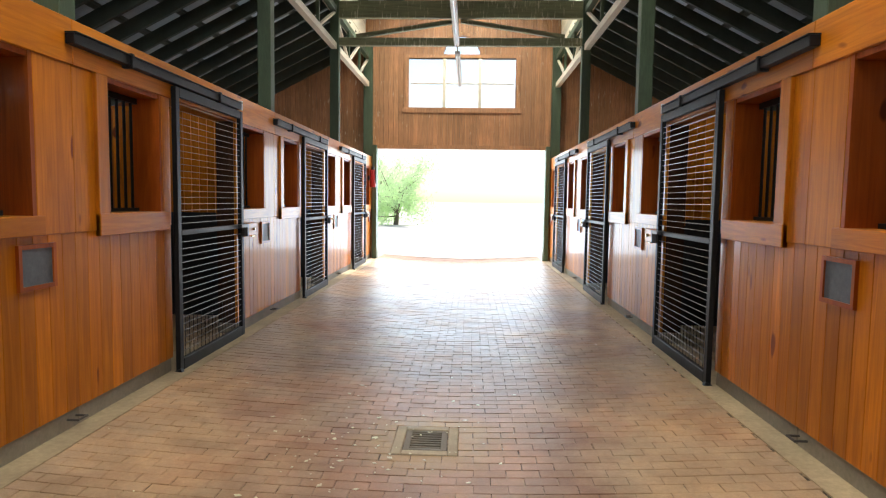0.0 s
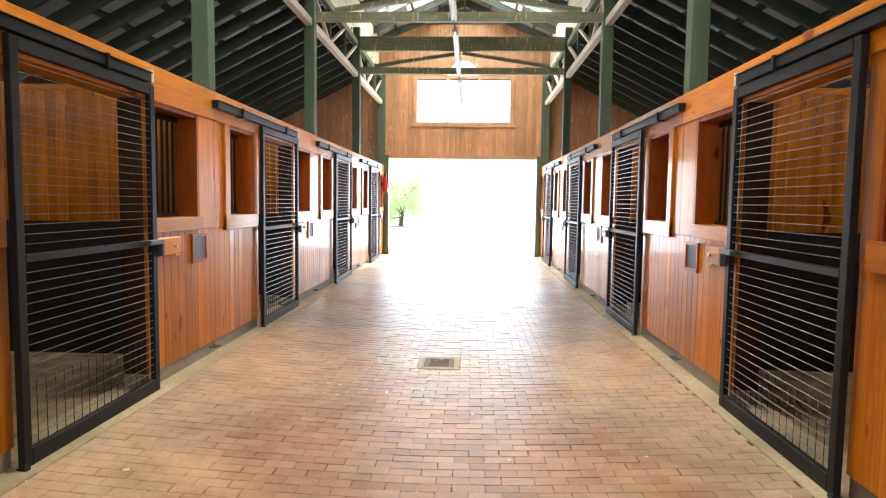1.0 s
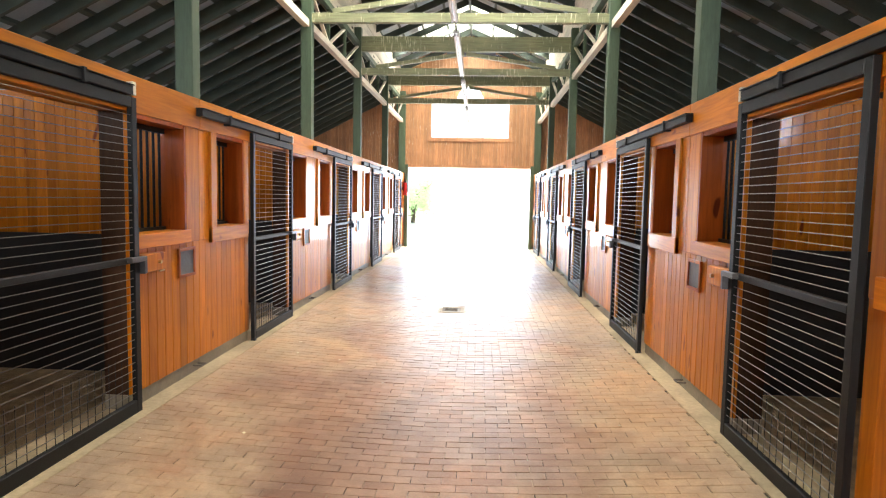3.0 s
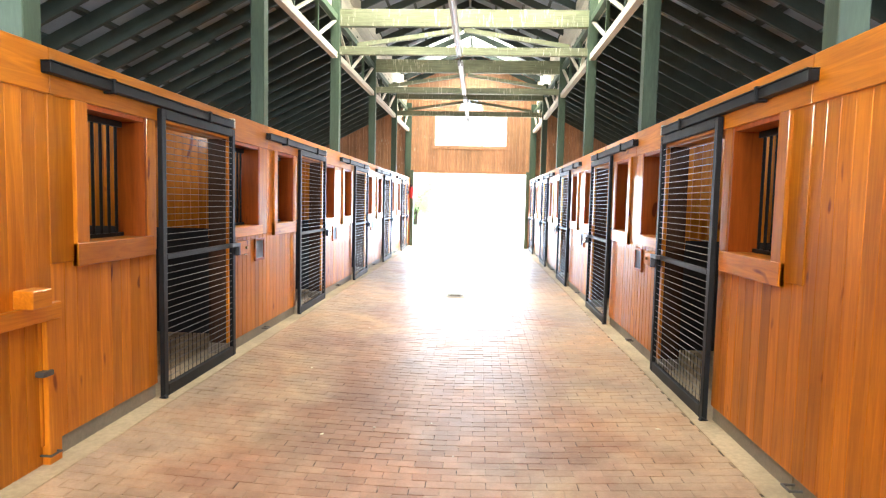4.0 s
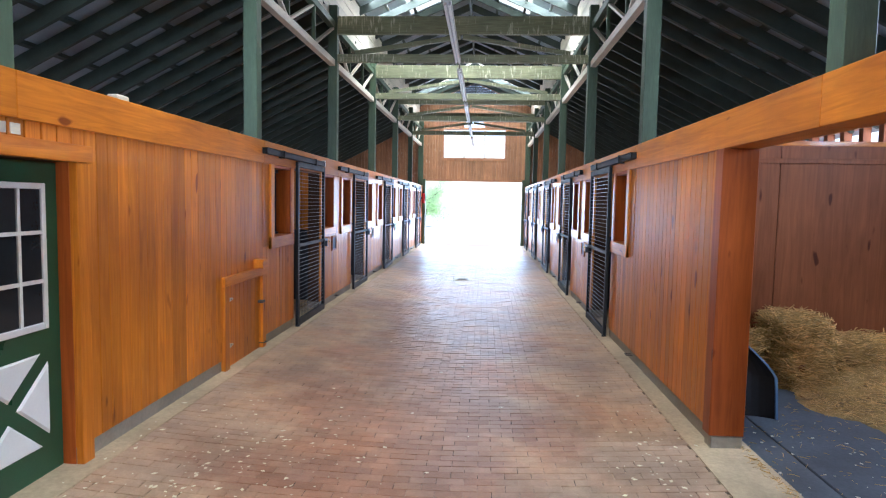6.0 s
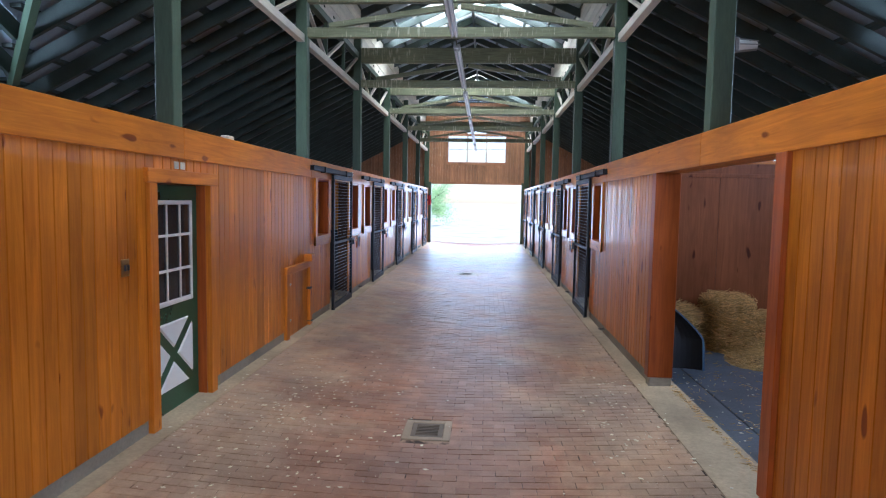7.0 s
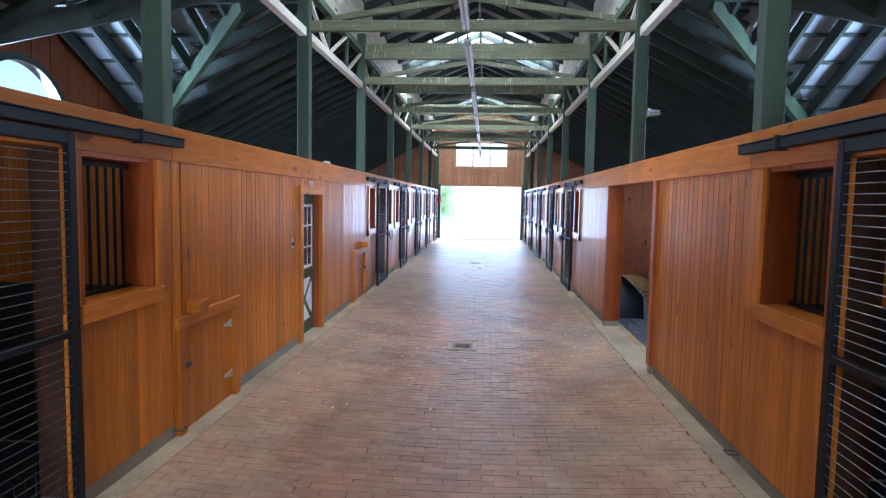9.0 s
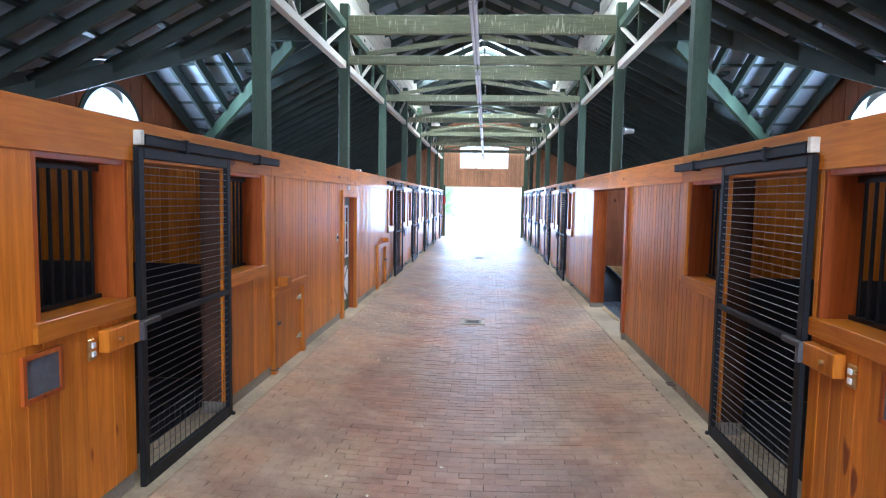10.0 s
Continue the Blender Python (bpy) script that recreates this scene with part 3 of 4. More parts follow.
for y in POSTS:
    t = root("roof_tie", 0, y, 4.15, "weathered green tie beam with a low raised brace", "tie beam", "roof ties")
    part("lower_tie", BB(-2.04, 2.04, y - 0.045, y + 0.045, 4.02, 4.15, w=0.005), GREEN_X, t)
    part("deep_beam", BB(-2.04, 2.04, y - 0.05, y + 0.05, 4.475, 4.755, w=0.005), GREEN_X, t)
    for sx in (-1, 1):
        part("raised_brace", stick(bmesh.new(), (sx * 1.75, y, 4.175), (sx * 0.02, y, 4.435), 0.07, 0.07), GREEN_X, t)
    strip = root("strip_light", -0.04, y + BAY / 2, 3.93, "long unlit grey fluorescent strip lamp under the ties", "strip light", "strip lights")
    part("housing", BB(-0.085, 0.005, y + 0.25, y + BAY - 0.35, 3.955, 4.005), STEEL, strip)
    for q in (-0.065, -0.015):
        lit = part("tube", tube(bmesh.new(), (q, y + 0.3, 3.935), (q, y + BAY - 0.4, 3.935), 0.015, 8), WHITE, strip)
        for ya in (y + 0.29, y + BAY - 0.42):
            part("end_cap", tube(bmesh.new(), (q, ya, 3.935), (q, ya + 0.03, 3.935), 0.018, 8), STEEL, lit, "metal end cap")
    for q in (0.0, BAY):
        part("hanger", tube(bmesh.new(), (-0.04, y + (0.04 if q == 0 else BAY - 0.04), 4.02), (-0.04, y + (0.3 if q == 0 else BAY - 0.4), 3.985), 0.012, 6), IRON, strip)

# ---- roofs: decks, rafters and battens ----
for sx in (-1, 1):
    XE = 6.4
    d0 = SIDE_TOP + (W - 3.0) * SLOPE
    deck = root("roof_left" if sx < 0 else "roof_right", sx * 4, MID, 4, "dark timber side roof under grey metal sheets", kind="structure")
    bm = bmesh.new()
    plan = [(2.2, BACK - 0.4), (2.2, END + 0.4), (XE, END + 0.4), (XE, MID + XE - 3.0), (3.0, MID), (XE, MID - XE + 3.0), (XE, BACK - 0.4)]
    slab(bm, [(sx * x, y, side_deck(x)) for x, y in plan], [(sx * x, y, side_deck(x) + 0.02) for x, y in plan])
    part("sheeting", bm, ROOF_METAL, deck)
    bm = bmesh.new()
    raf = bmesh.new()
    n = int((END - BACK) / 0.61)
    for i in range(n + 1):
        y = BACK + 0.02 + i * (END - BACK - 0.04) / n
        x1 = min(XE - 0.4, 3.0 + abs(y - MID))
        if x1 > 2.4:
            stick(raf, (sx * 2.2, y, side_deck(2.2) - 0.17), (sx * x1, y, side_deck(x1) - 0.17), 0.055, 0.19)
    part("rafters", raf, ROOF_WOOD, deck)
    x = 2.35
    while x < 5.9:
        gap = max(0.0, x - 3.0)
        for a, b in ((BACK, MID - gap), (MID + gap, END)):
            box(bm, sx * x, sx * (x + 0.13), a, b, side_deck(x) - 0.075, side_deck(x) - 0.03)
        x += 0.55
    part("battens", bm, ROOF_WOOD, deck)
    # cross gable
    cg = root("cross_gable_left" if sx < 0 else "cross_gable_right", sx * 4.5, MID, d0, "cross gable roof of grey metal sheets on green rafters", kind="structure")
    for q in (-1, 1):
        bm = bmesh.new()
        tri = [(3.0, 0.0, d0), (XE, 0.0, d0), (XE, XE - 3.0, d0 - (XE - 3.0) * SLOPE)]
        slab(bm, [(sx * x, MID + q * y, z) for x, y, z in tri], [(sx * x, MID + q * y, z + 0.02) for x, y, z in tri])
        part("sheeting", bm, ROOF_METAL, cg)
        x = 3.3
        while x < 5.9:
            r = x - 3.0
            part("rafter", stick(bmesh.new(), (sx * x, MID, d0 - 0.15), (sx * x, MID + q * r, d0 - r * SLOPE - 0.15), 0.05, 0.2), ROOF_WOOD, cg)
            x += 0.5
        bm = bmesh.new()
        y = 0.35
        while y < 2.9:
            box(bm, sx * (3.0 + y), sx * 5.9, MID + q * y, MID + q * (y + 0.07), d0 - y * SLOPE - 0.06, d0 - y * SLOPE - 0.02)
            y += 0.5
        part("battens", bm, ROOF_WOOD, cg)
        # Near valley in dark ROOF_WOOD: its backlit shade is put into the colour.
        part("valley", stick(bmesh.new(), (sx * 2.95, MID, d0 - (0.30 if q > 0 else 0.08)), (sx * 5.9, MID + q * 2.95, d0 - 2.95 * SLOPE - 0.30), 0.07, 0.24), GREEN if q > 0 else ROOF_WOOD, cg)
    part("ridge_beam", B(sx * 2.2, sx * 5.9, MID - 0.04, MID + 0.04, d0 - 0.30, d0 - 0.05), ROOF_WOOD, cg)

nave = root("nave_roof", 0, MID, RIDGE, "dark raised roof over the aisle with milky skylight panels", kind="structure")
SKY_X, SKY_L = 1.36, 1.48
for sx in (-1, 1):
    bm = bmesh.new()

    def deck_quad(x0, x1, y0, y1, m):
        slab(m, [(sx * x0, y0, nave_deck(x0)), (sx * x1, y0, nave_deck(x1)), (sx * x1, y1, nave_deck(x1)), (sx * x0, y1, nave_deck(x0))],
             [(sx * x0, y0, nave_deck(x0) + 0.02), (sx * x1, y0, nave_deck(x1) + 0.02), (sx * x1, y1, nave_deck(x1) + 0.02), (sx * x0, y1, nave_deck(x0) + 0.02)])
    deck_quad(SKY_X, 2.5, BACK - 0.4, END + 0.4, bm)
    y = BACK - 0.4
    for s in SKYLIGHTS:
        deck_quad(0, SKY_X, y, s - SKY_L, bm)
        y = s + SKY_L
        for a in range(3):
            m = bmesh.new()
            L = SKY_L * 2 / 3
            deck_quad(0.0005, SKY_X, s - SKY_L + a * L + 0.0005, s - SKY_L + (a + 1) * L - 0.0005, m)
            part("skylight_panel", m, MILKY, nave, "milky translucent roof panel")
    deck_quad(0, SKY_X, y, END + 0.4, bm)
    part("sheeting", bm, ROOF_METAL, nave)
    raf = bmesh.new()
    n = int((END - BACK) / 0.9)
    for i in range(n + 1):
        y = BACK + 0.02 + i * (END - BACK - 0.04) / n
        stick(raf, (sx * 0.02, y, nave_deck(0.02) - 0.12), (sx * 2.3, y, nave_deck(2.3) - 0.12), 0.045, 0.15)
    part("rafters", raf, ROOF_WOOD, nave)
    bat = bmesh.new()
    for x in (0.6, 1.2, 1.7, 2.15):
        box(bat, sx * x, sx * (x + 0.06), BACK, END, nave_deck(x) - 0.055, nave_deck(x) - 0.03)
    part("battens", bat, ROOF_WOOD, nave)
    part("eaves_board", B(sx * 2.22, sx * 2.26, BACK, END, side_deck(2.2) - 0.3, nave_deck(2.24)), ROOF_WOOD, nave)
part("ridge_board", B(-0.025, 0.025, BACK, END, RIDGE - 0.26, RIDGE - 0.02), ROOF_WOOD, nave)

# ---- gables and outer walls ----


def strip_wall(bm, u0, u1, top, holes, at, pitch=0.12, joint=0.004):
    """Upright boards from u0 to u1. top(u) is the roofline; holes(u) gives openings (z0, z1) at u; at(u, d, z) places a point."""
    n = max(1, round((u1 - u0) / pitch))
    for i in range(n):
        a, b = u0 + (u1 - u0) * i / n, u0 + (u1 - u0) * (i + 1) / n
        mid = (a + b) / 2
        proud = 0.004 * ((i * 7) % 3)
        cuts, z = [], -0.05
        for h0, h1 in sorted(holes(mid)):
            cuts.append((z, z, h0, h0))
            z = h1
        cuts.append((z, z, top(a), top(b)))
        for za, zb, ta, tb in cuts:
            if min(ta - za, tb - zb) <= 0.002:
                continue
            slab(bm, [at(a, proud, za), at(b - joint, proud, zb), at(b - joint, 0.12, zb), at(a, 0.12, za)],
                 [at(a, proud, ta), at(b - joint, proud, tb), at(b - joint, 0.12, tb), at(a, 0.12, ta)])


def gable_top(x):
    return nave_deck(x) if abs(x) < 2.22 else side_deck(x)


FAN_X, FAN_Z, FAN_R = -0.01, 4.69, 0.405


def far_holes(x):
    out = []
    if abs(x) < 1.98:
        out.append((-0.05, 2.66))
    if -1.2 < x < 1.2:
        out.append((3.51, 4.60))
    if abs(x - FAN_X) < FAN_R:
        out.append((FAN_Z, FAN_Z + math.sqrt(FAN_R ** 2 - (x - FAN_X) ** 2)))
    if abs(x) < 1.0:
        out.append((5.97, 5.97 + 0.44 * (1.0 - abs(x)) + 0.001))
    return out


for far in (1, -1):
    yy = END if far > 0 else BACK
    gw = root("wall_far" if far > 0 else "wall_near", 0, yy, 0, "end wall of upright brown cedar boards", kind="structure")
    bm = bmesh.new()
    for a, b in ((-6.02, -2.22), (-2.22, -1.98), (-1.98, -1.2), (-1.2, -0.42), (-0.42, 0.40), (0.40, 1.2), (1.2, 1.98), (1.98, 2.22), (2.22, 6.02)):
        strip_wall(bm, a, b, gable_top, far_holes, lambda u, d, z: (u, yy + far * d, z), 0.055 if a == -0.42 else 0.118)
    part("boards", bm, WOOD_GABLE, gw)
    back = bmesh.new()
    for a, b in ((-6.02, -2.22), (-2.22, -1.98), (-1.98, -1.2), (-1.2, -0.42), (-0.42, 0.40), (0.40, 1.2), (1.2, 1.98), (1.98, 2.22), (2.22, 6.02)):
        strip_wall(back, a, b, gable_top, far_holes, lambda u, d, z: (u, yy + far * (0.125 + d * 0.1), z), 0.5 if a in (-6.02, 2.22) else 0.04, 0.0)
    part("sheathing", back, ROOF_WOOD, gw, "dark sheathing behind the boards")
    part("band", BB(-2.0, 2.0, yy - far * 0.02, yy + far * 0.02, 2.58, 2.67), WOOD_GABLE, gw)
    # three-part window
    gwin = root("window_gable", 0, yy, 3.51, "three-part gable window in a brown wooden frame, bright daylight behind", kind="structure")
    for x0, x1, z0, z1 in ((-1.29, -1.2, 3.51, 4.67), (1.2, 1.29, 3.51, 4.67), (-1.2, 1.2, 4.60, 4.67), (-1.33, 1.33, 3.39, 3.51)):
        part("window_frame", BB(x0, x1, yy - far * 0.03, yy + far * 0.13, z0, z1), WOOD_GABLE, gwin)
    # Mullions and glazing bars are CREAM: daylight glare is put into their colour.
    for x in (-0.4, 0.4):
        part("mullion", BB(x - 0.035, x + 0.035, yy - far * 0.01, yy + far * 0.1, 3.51, 4.60), CREAM, gwin)
    for k in range(3):
        part("pane", B(-1.2 + 0.8 * k + 0.03, -0.4 + 0.8 * k - 0.03, yy + far * 0.05, yy + far * 0.056, 3.51, 4.60), GLASS, gwin).visible_shadow = False
        part("glazing_bar", BB(-1.2 + 0.8 * k + 0.035, -0.4 + 0.8 * k - 0.035, yy + far * 0.03, yy + far * 0.08, 4.035, 4.062), CREAM, gwin)
    arch = bmesh.new()
    for i in range(16):
        t0, t1 = math.pi * i / 16, math.pi * (i + 1) / 16
        ring = [(FAN_X + r * math.cos(t), FAN_Z + r * math.sin(t)) for t, r in ((t0, FAN_R), (t1, FAN_R), (t1, FAN_R + 0.07), (t0, FAN_R + 0.07))]
        slab(arch, [(x, yy - far * 0.02, z) for x, z in ring], [(x, yy + far * 0.12, z) for x, z in ring])
    part("fanlight_frame", arch, WOOD_GABLE, gwin)
    louvre = root("gable_louvre", 0, yy, 5.97, "triangular slatted vent under the ridge", kind="structure")
    for i in range(5):
        z = 5.99 + i * 0.085
        h = max(0.06, 1.0 - (z - 5.97) / 0.44)
        part("slat", stick(bmesh.new(), (-h, yy + far * 0.06, z), (h, yy + far * 0.06, z), 0.10, 0.018, (0, far * 0.6, 1)), MAT, louvre)
    part("king_strut", B(-0.02, 0.02, yy - far * 0.01, yy + far * 0.12, 5.97, 6.41), ROOF_WOOD, louvre)
    for sx in (-1, 1):
        part("gate_post", BB(sx * 1.9, sx * 2.0, yy - far * 0.1, yy + far * 0.14, 0.0, 2.66), GREEN, gw, "dark green door post")
        part("corner_post", BB(sx * 2.0, sx * 2.2, yy - far * 0.12, yy - far * 0.006, 2.41, 4.9), GREEN, gw, "dark green corner post")

ARC_R, ARC_Z, ARC_Y = 0.87, 2.80, MID - 0.08
for sx in (-1, 1):
    ow = root("outer_wall_left" if sx < 0 else "outer_wall_right", sx * OUT, MID, 0, "outer wall of dark upright boards with transom windows", kind="structure")

    def eave(y):
        d = abs(y - MID)
        base = side_deck(OUT)
        return max(base, SIDE_TOP + (W - 3.0) * SLOPE - d * SLOPE) - 0.005

    def outer_holes(y):
        out = []
        d = abs(y - ARC_Y)
        if d < ARC_R:
            out.append((ARC_Z, ARC_Z + math.sqrt(ARC_R ** 2 - d * d)))
        if abs(y - MID) > 3.4 and int((y - BACK) / 0.118) % 4:
            out.append((2.6, 2.95))
        return out
    bm = bmesh.new()
    strip_wall(bm, BACK, END, eave, outer_holes, lambda u, d, z: (sx * (OUT + d), u, z), 0.118)
    part("boards", bm, PLY, ow)
    arc = root("window_half_round", sx * OUT, ARC_Y, ARC_Z, "half-round window glowing with daylight", kind="structure")
    bm = bmesh.new()
    for i in range(20):
        t0, t1 = math.pi * i / 20, math.pi * (i + 1) / 20
        ring = [(ARC_Y + r * math.cos(t), ARC_Z + r * math.sin(t)) for t, r in ((t0, ARC_R - 0.03), (t1, ARC_R - 0.03), (t1, ARC_R + 0.06), (t0, ARC_R + 0.06))]
        slab(bm, [(sx * (OUT - 0.02), y, z) for y, z in ring], [(sx * (OUT + 0.13), y, z) for y, z in ring])
    part("window_frame", bm, ROOF_WOOD, arc)
    # partitions between the stalls
    for y in POSTS:
        if y == POSTS[5]:
            continue
        pw = root("stall_partition", sx * 4, y, 0, "boarded stall partition with black rubber lower half", kind="structure")
        if not Y0 + 0.1 < y < Y1 + 0.1:
            part("rubber_lining", B(sx * 2.25, sx * OUT, y - 0.06, y + 0.06, 0.0, 1.25), RUBBER, pw, "black rubber lining")
        part("cap", BB(sx * 2.25, sx * OUT, y - 0.05, y + 0.05, 2.40, 2.45), WOOD_X, pw)
        if Y0 + 0.1 < y < Y1 + 0.1:
            part("rail", BB(sx * 2.25, sx * OUT, y - 0.062, y + 0.062, 2.22, 2.27), PLY, pw)
        bm = bmesh.new()
        plain_room = Y0 + 0.1 < y < Y1 + 0.1
        n = 3 if plain_room else 40
        for i in range(n):
            a = 2.25 + (OUT - 2.25) * i / n
            b = 2.25 + (OUT - 2.25) * (i + 1) / n
            box(bm, sx * a, sx * (b - 0.007), y - 0.045, y + 0.045 - 0.004 * (i % 2), 0.0 if Y0 + 0.1 < y < Y1 + 0.1 else 1.25, 2.40)
        if Y0 + 0.1 < y < Y1 + 0.1:
            part("sheet", bm, PLY, pw)
        else:
            part("boarding", bm, WOOD_PARTITION, pw)


# ---- hatches, green door and small fittings of the middle bays ----
for f, (lo, hi) in zip((-1, 1), HATCHES):
    a, b = (hi, lo) if f < 0 else (lo, hi)
    h = root("feed_hatch", -W, (lo + hi) / 2, 0.08, "low closed hatch of orange boards with pale strap hinges", "hatch", "feed hatches")
    k = 8
    for i in range(k):
        y0, y1 = lo + (hi - lo) * i / k, lo + (hi - lo) * (i + 1) / k
        part("plank", BB(-W - 0.012, -W - 0.04, y0 + 0.002, y1 - 0.002, 0.09, 0.93, w=0.003), WOOD_Z, h)
    part("backing", B(-W - 0.04, -W - 0.1, lo, hi, 0.0, 0.96), WOOD_RED, h)
    for y0, y1 in ((lo - 0.105, lo), (hi, hi + 0.105)):
        part("trim_board", BB(-W - 0.02, -W + 0.028, y0, y1, 0.05, 0.905), WOOD_Z, h)
    part("top_board", BB(-W - 0.02, -W + 0.034, lo - 0.12, hi + 0.12, 0.906, 1.0), WOOD_Y, h)
    for z in (0.30, 0.76):
        bm = bmesh.new()
        e = a
        ring = [(e - f * 0.01, z - 0.035), (e + f * 0.16, z - 0.008), (e + f * 0.16, z + 0.008), (e - f * 0.01, z + 0.035)]
        slab(bm, [(-W - 0.012, y, q) for y, q in ring], [(-W - 0.004, y, q) for y, q in ring])
        hinge = part("strap_hinge", bm, CREAM, h, "pale painted strap hinge")
        for q in (0.03, 0.11):
            part("screw", tube(bmesh.new(), (-W - 0.004, e + f * q, z), (-W - 0.001, e + f * q, z), 0.006, 8), IRON, hinge, "dark screw")
    part("latch", BB(-W - 0.012, -W + 0.045, b - f * 0.05, b + f * 0.03, 0.60, 0.63), IRON, h, "small iron latch")
    blk = BB(-W + 0.0, -W + 0.11, b - f * 0.06, b - f * 0.21, 1.002, 1.10, w=0.006)
    thing("wooden_block", blk, WOOD_Y, (-W, b - f * 0.1, 1.0), "small varnished wooden block above the hatch", "wooden block", "wooden blocks")

gd = root("door_1", -W - 0.14, (GD0 + GD1) / 2, 0.09, "closed dark green door with nine panes and white cross panel", kind="structure")
XF = -W - 0.10
part("leaf", BB(XF - 0.045, XF, GD0 + 0.003, GD1 - 0.003, 0.09, 1.945), GREEN_DOOR, gd)
GZ0, GZ1, GY0, GY1 = 0.97, 1.82, GD0 + 0.12, GD1 - 0.12
for y0, y1, z0, z1 in ((GY0, GY0 + 0.035, GZ0, GZ1), (GY1 - 0.035, GY1, GZ0, GZ1), (GY0 + 0.035, GY1 - 0.035, GZ0, GZ0 + 0.04), (GY0 + 0.035, GY1 - 0.035, GZ1 - 0.035, GZ1)):
    part("glazing_frame", BB(XF - 0.002, XF + 0.018, y0, y1, z0, z1), WHITE, gd, "white glazing frame")
part("pane", B(XF + 0.002, XF + 0.006, GY0 + 0.03, GY1 - 0.03, GZ0 + 0.03, GZ1 - 0.03), DARK_GLASS, gd, "dark reflecting glass")
for i in (1, 2):
    y = GY0 + (GY1 - GY0) * i / 3
    z = GZ0 + (GZ1 - GZ0) * i / 3
    part("glazing_bar", B(XF + 0.007, XF + 0.017, y - 0.011, y + 0.011, GZ0 + 0.04, GZ1 - 0.035), WHITE, gd)
    part("glazing_bar", B(XF + 0.007, XF + 0.0165, GY0 + 0.035, GY1 - 0.035, z - 0.011, z + 0.011), WHITE, gd)
PZ0, PZ1 = 0.27, 0.83
cy, cz = (GY0 + GY1) / 2, (PZ0 + PZ1) / 2
g = 0.055
for ring in ([(GY0 + g, PZ1), (GY1 - g, PZ1), (cy, cz + g)], [(GY0 + g, PZ0), (cy, cz - g), (GY1 - g, PZ0)],
             [(GY0, PZ0 + g), (GY0, PZ1 - g), (cy - g, cz)], [(GY1, PZ0 + g), (cy + g, cz), (GY1, PZ1 - g)]):
    my, mz = sum(p[0] for p in ring) / 3, sum(p[1] for p in ring) / 3
    bm = bmesh.new()
    slab(bm, [(XF - 0.002, y, z) for y, z in ring], [(XF + 0.012, my + (y - my) * 0.86, mz + (z - mz) * 0.86) for y, z in ring])
    part("cross_panel", bm, WHITE, gd, "white raised triangular panel")
part("knob", tube(bmesh.new(), (XF, GD0 + 0.07, 0.95), (XF + 0.06, GD0 + 0.07, 0.95), 0.025, 12), BRASS, gd, "brass knob")
for y0, y1 in ((GD0 - 0.11, GD0), (GD1, GD1 + 0.11)):
    part("door_trim", BB(-W - 0.02, -W + 0.028, y0, y1, 0.06, 1.95), WOOD_Z, gd, "orange wood trim")
part("door_trim", BB(-W - 0.02, -W + 0.036, GD0 - 0.14, GD1 + 0.14, 1.951, 2.055), WOOD_Y, gd, "orange wood trim")
for y0, y1 in ((GD0 - 0.02, GD0 + 0.006), (GD1 - 0.006, GD1 + 0.02)):
    part("door_jamb", B(-W - 0.195, -W - 0.021, y0, y1, 0.06, 1.95), WOOD_RED, gd)
part("threshold", BB(-W - 0.2, -W + 0.02, GD0, GD1, 0.0, 0.088), CONCRETE, gd, "worn concrete threshold")

sw = root("switch_plate", -W, -8.43, 1.36, "brass light switch plate on the board wall", "switch plate", "switch plates")
part("plate", BB(-W + 0.001, -W + 0.011, -8.475, -8.385, 1.30, 1.42), BRASS, sw)
for q in (-0.02, 0.02):
    part("switch", BB(-W + 0.012, -W + 0.025, -8.43 + q - 0.008, -8.43 + q + 0.008, 1.34, 1.38), IRON, sw)
sg = root("pale_rectangles", -W, -7.65, 2.06, "two small pale rectangles above the green door", "sign")
for q in (-0.05, 0.05):
    part("plate", B(-W + 0.001, -W + 0.006, -7.65 + q - 0.035, -7.65 + q + 0.035, 2.068, 2.125), CREAM, sg)
thing("junction_box", BB(-2.15, -2.07, -6.62, -6.48, HEAD1, HEAD1 + 0.045, w=0.008), CREAM, (-2.1, -6.55, HEAD1), "small pale box lying on the header beam", "junction box")

# opening to the hay room
for y0, y1 in ((OP0, OP0 + 0.13), (OP1 - 0.13, OP1)):
    part("door_jamb", BB(W - 0.03, W + 0.205, y0, y1, KERB_TOP - 0.02, HEAD0), WOOD_RED, walls[1], "dark reddish wooden jamb")
    part("jamb_plinth", BB(W - 0.015, W + 0.2, y0 + 0.004, y1 - 0.004, -0.05, KERB_TOP - 0.022, w=0.008), KERB, walls[1], "grey concrete block under the jamb")
lamp = root("bulkhead_lamp", 2.27, -7.7, 3.03, "unlit caged bulkhead lamp on the green post", "bulkhead lamp")
part("back_box", BB(2.195, 2.225, -7.71, -7.61, 2.98, 3.08), STEEL, lamp)
part("glass_jar", tube(bmesh.new(), (2.225, -7.67, 3.03), (2.36, -7.67, 3.03), 0.042, 12, 0.03), WHITE, lamp, "ribbed glass jar")
for i in range(6):
    t = math.pi * i / 3
    part("cage_wire", tube(bmesh.new(), (2.225, -7.67 + 0.05 * math.cos(t), 3.03 + 0.05 * math.sin(t)), (2.37, -7.67 + 0.034 * math.cos(t), 3.03 + 0.034 * math.sin(t)), 0.004, 5), STEEL, lamp)

# ---- hay room ----
for a, b in ((2.25, 2.553), (2.563, 4.5)):
    thing("rubber_mat", BB(a, b, -9.6, -4.15, 0.06, 0.085, w=0.006), MAT, (a, -7, 0.06), "scuffed blue-grey rubber floor mat", "rubber mat", "rubber mats")
mesh_rng = random.Random(5)


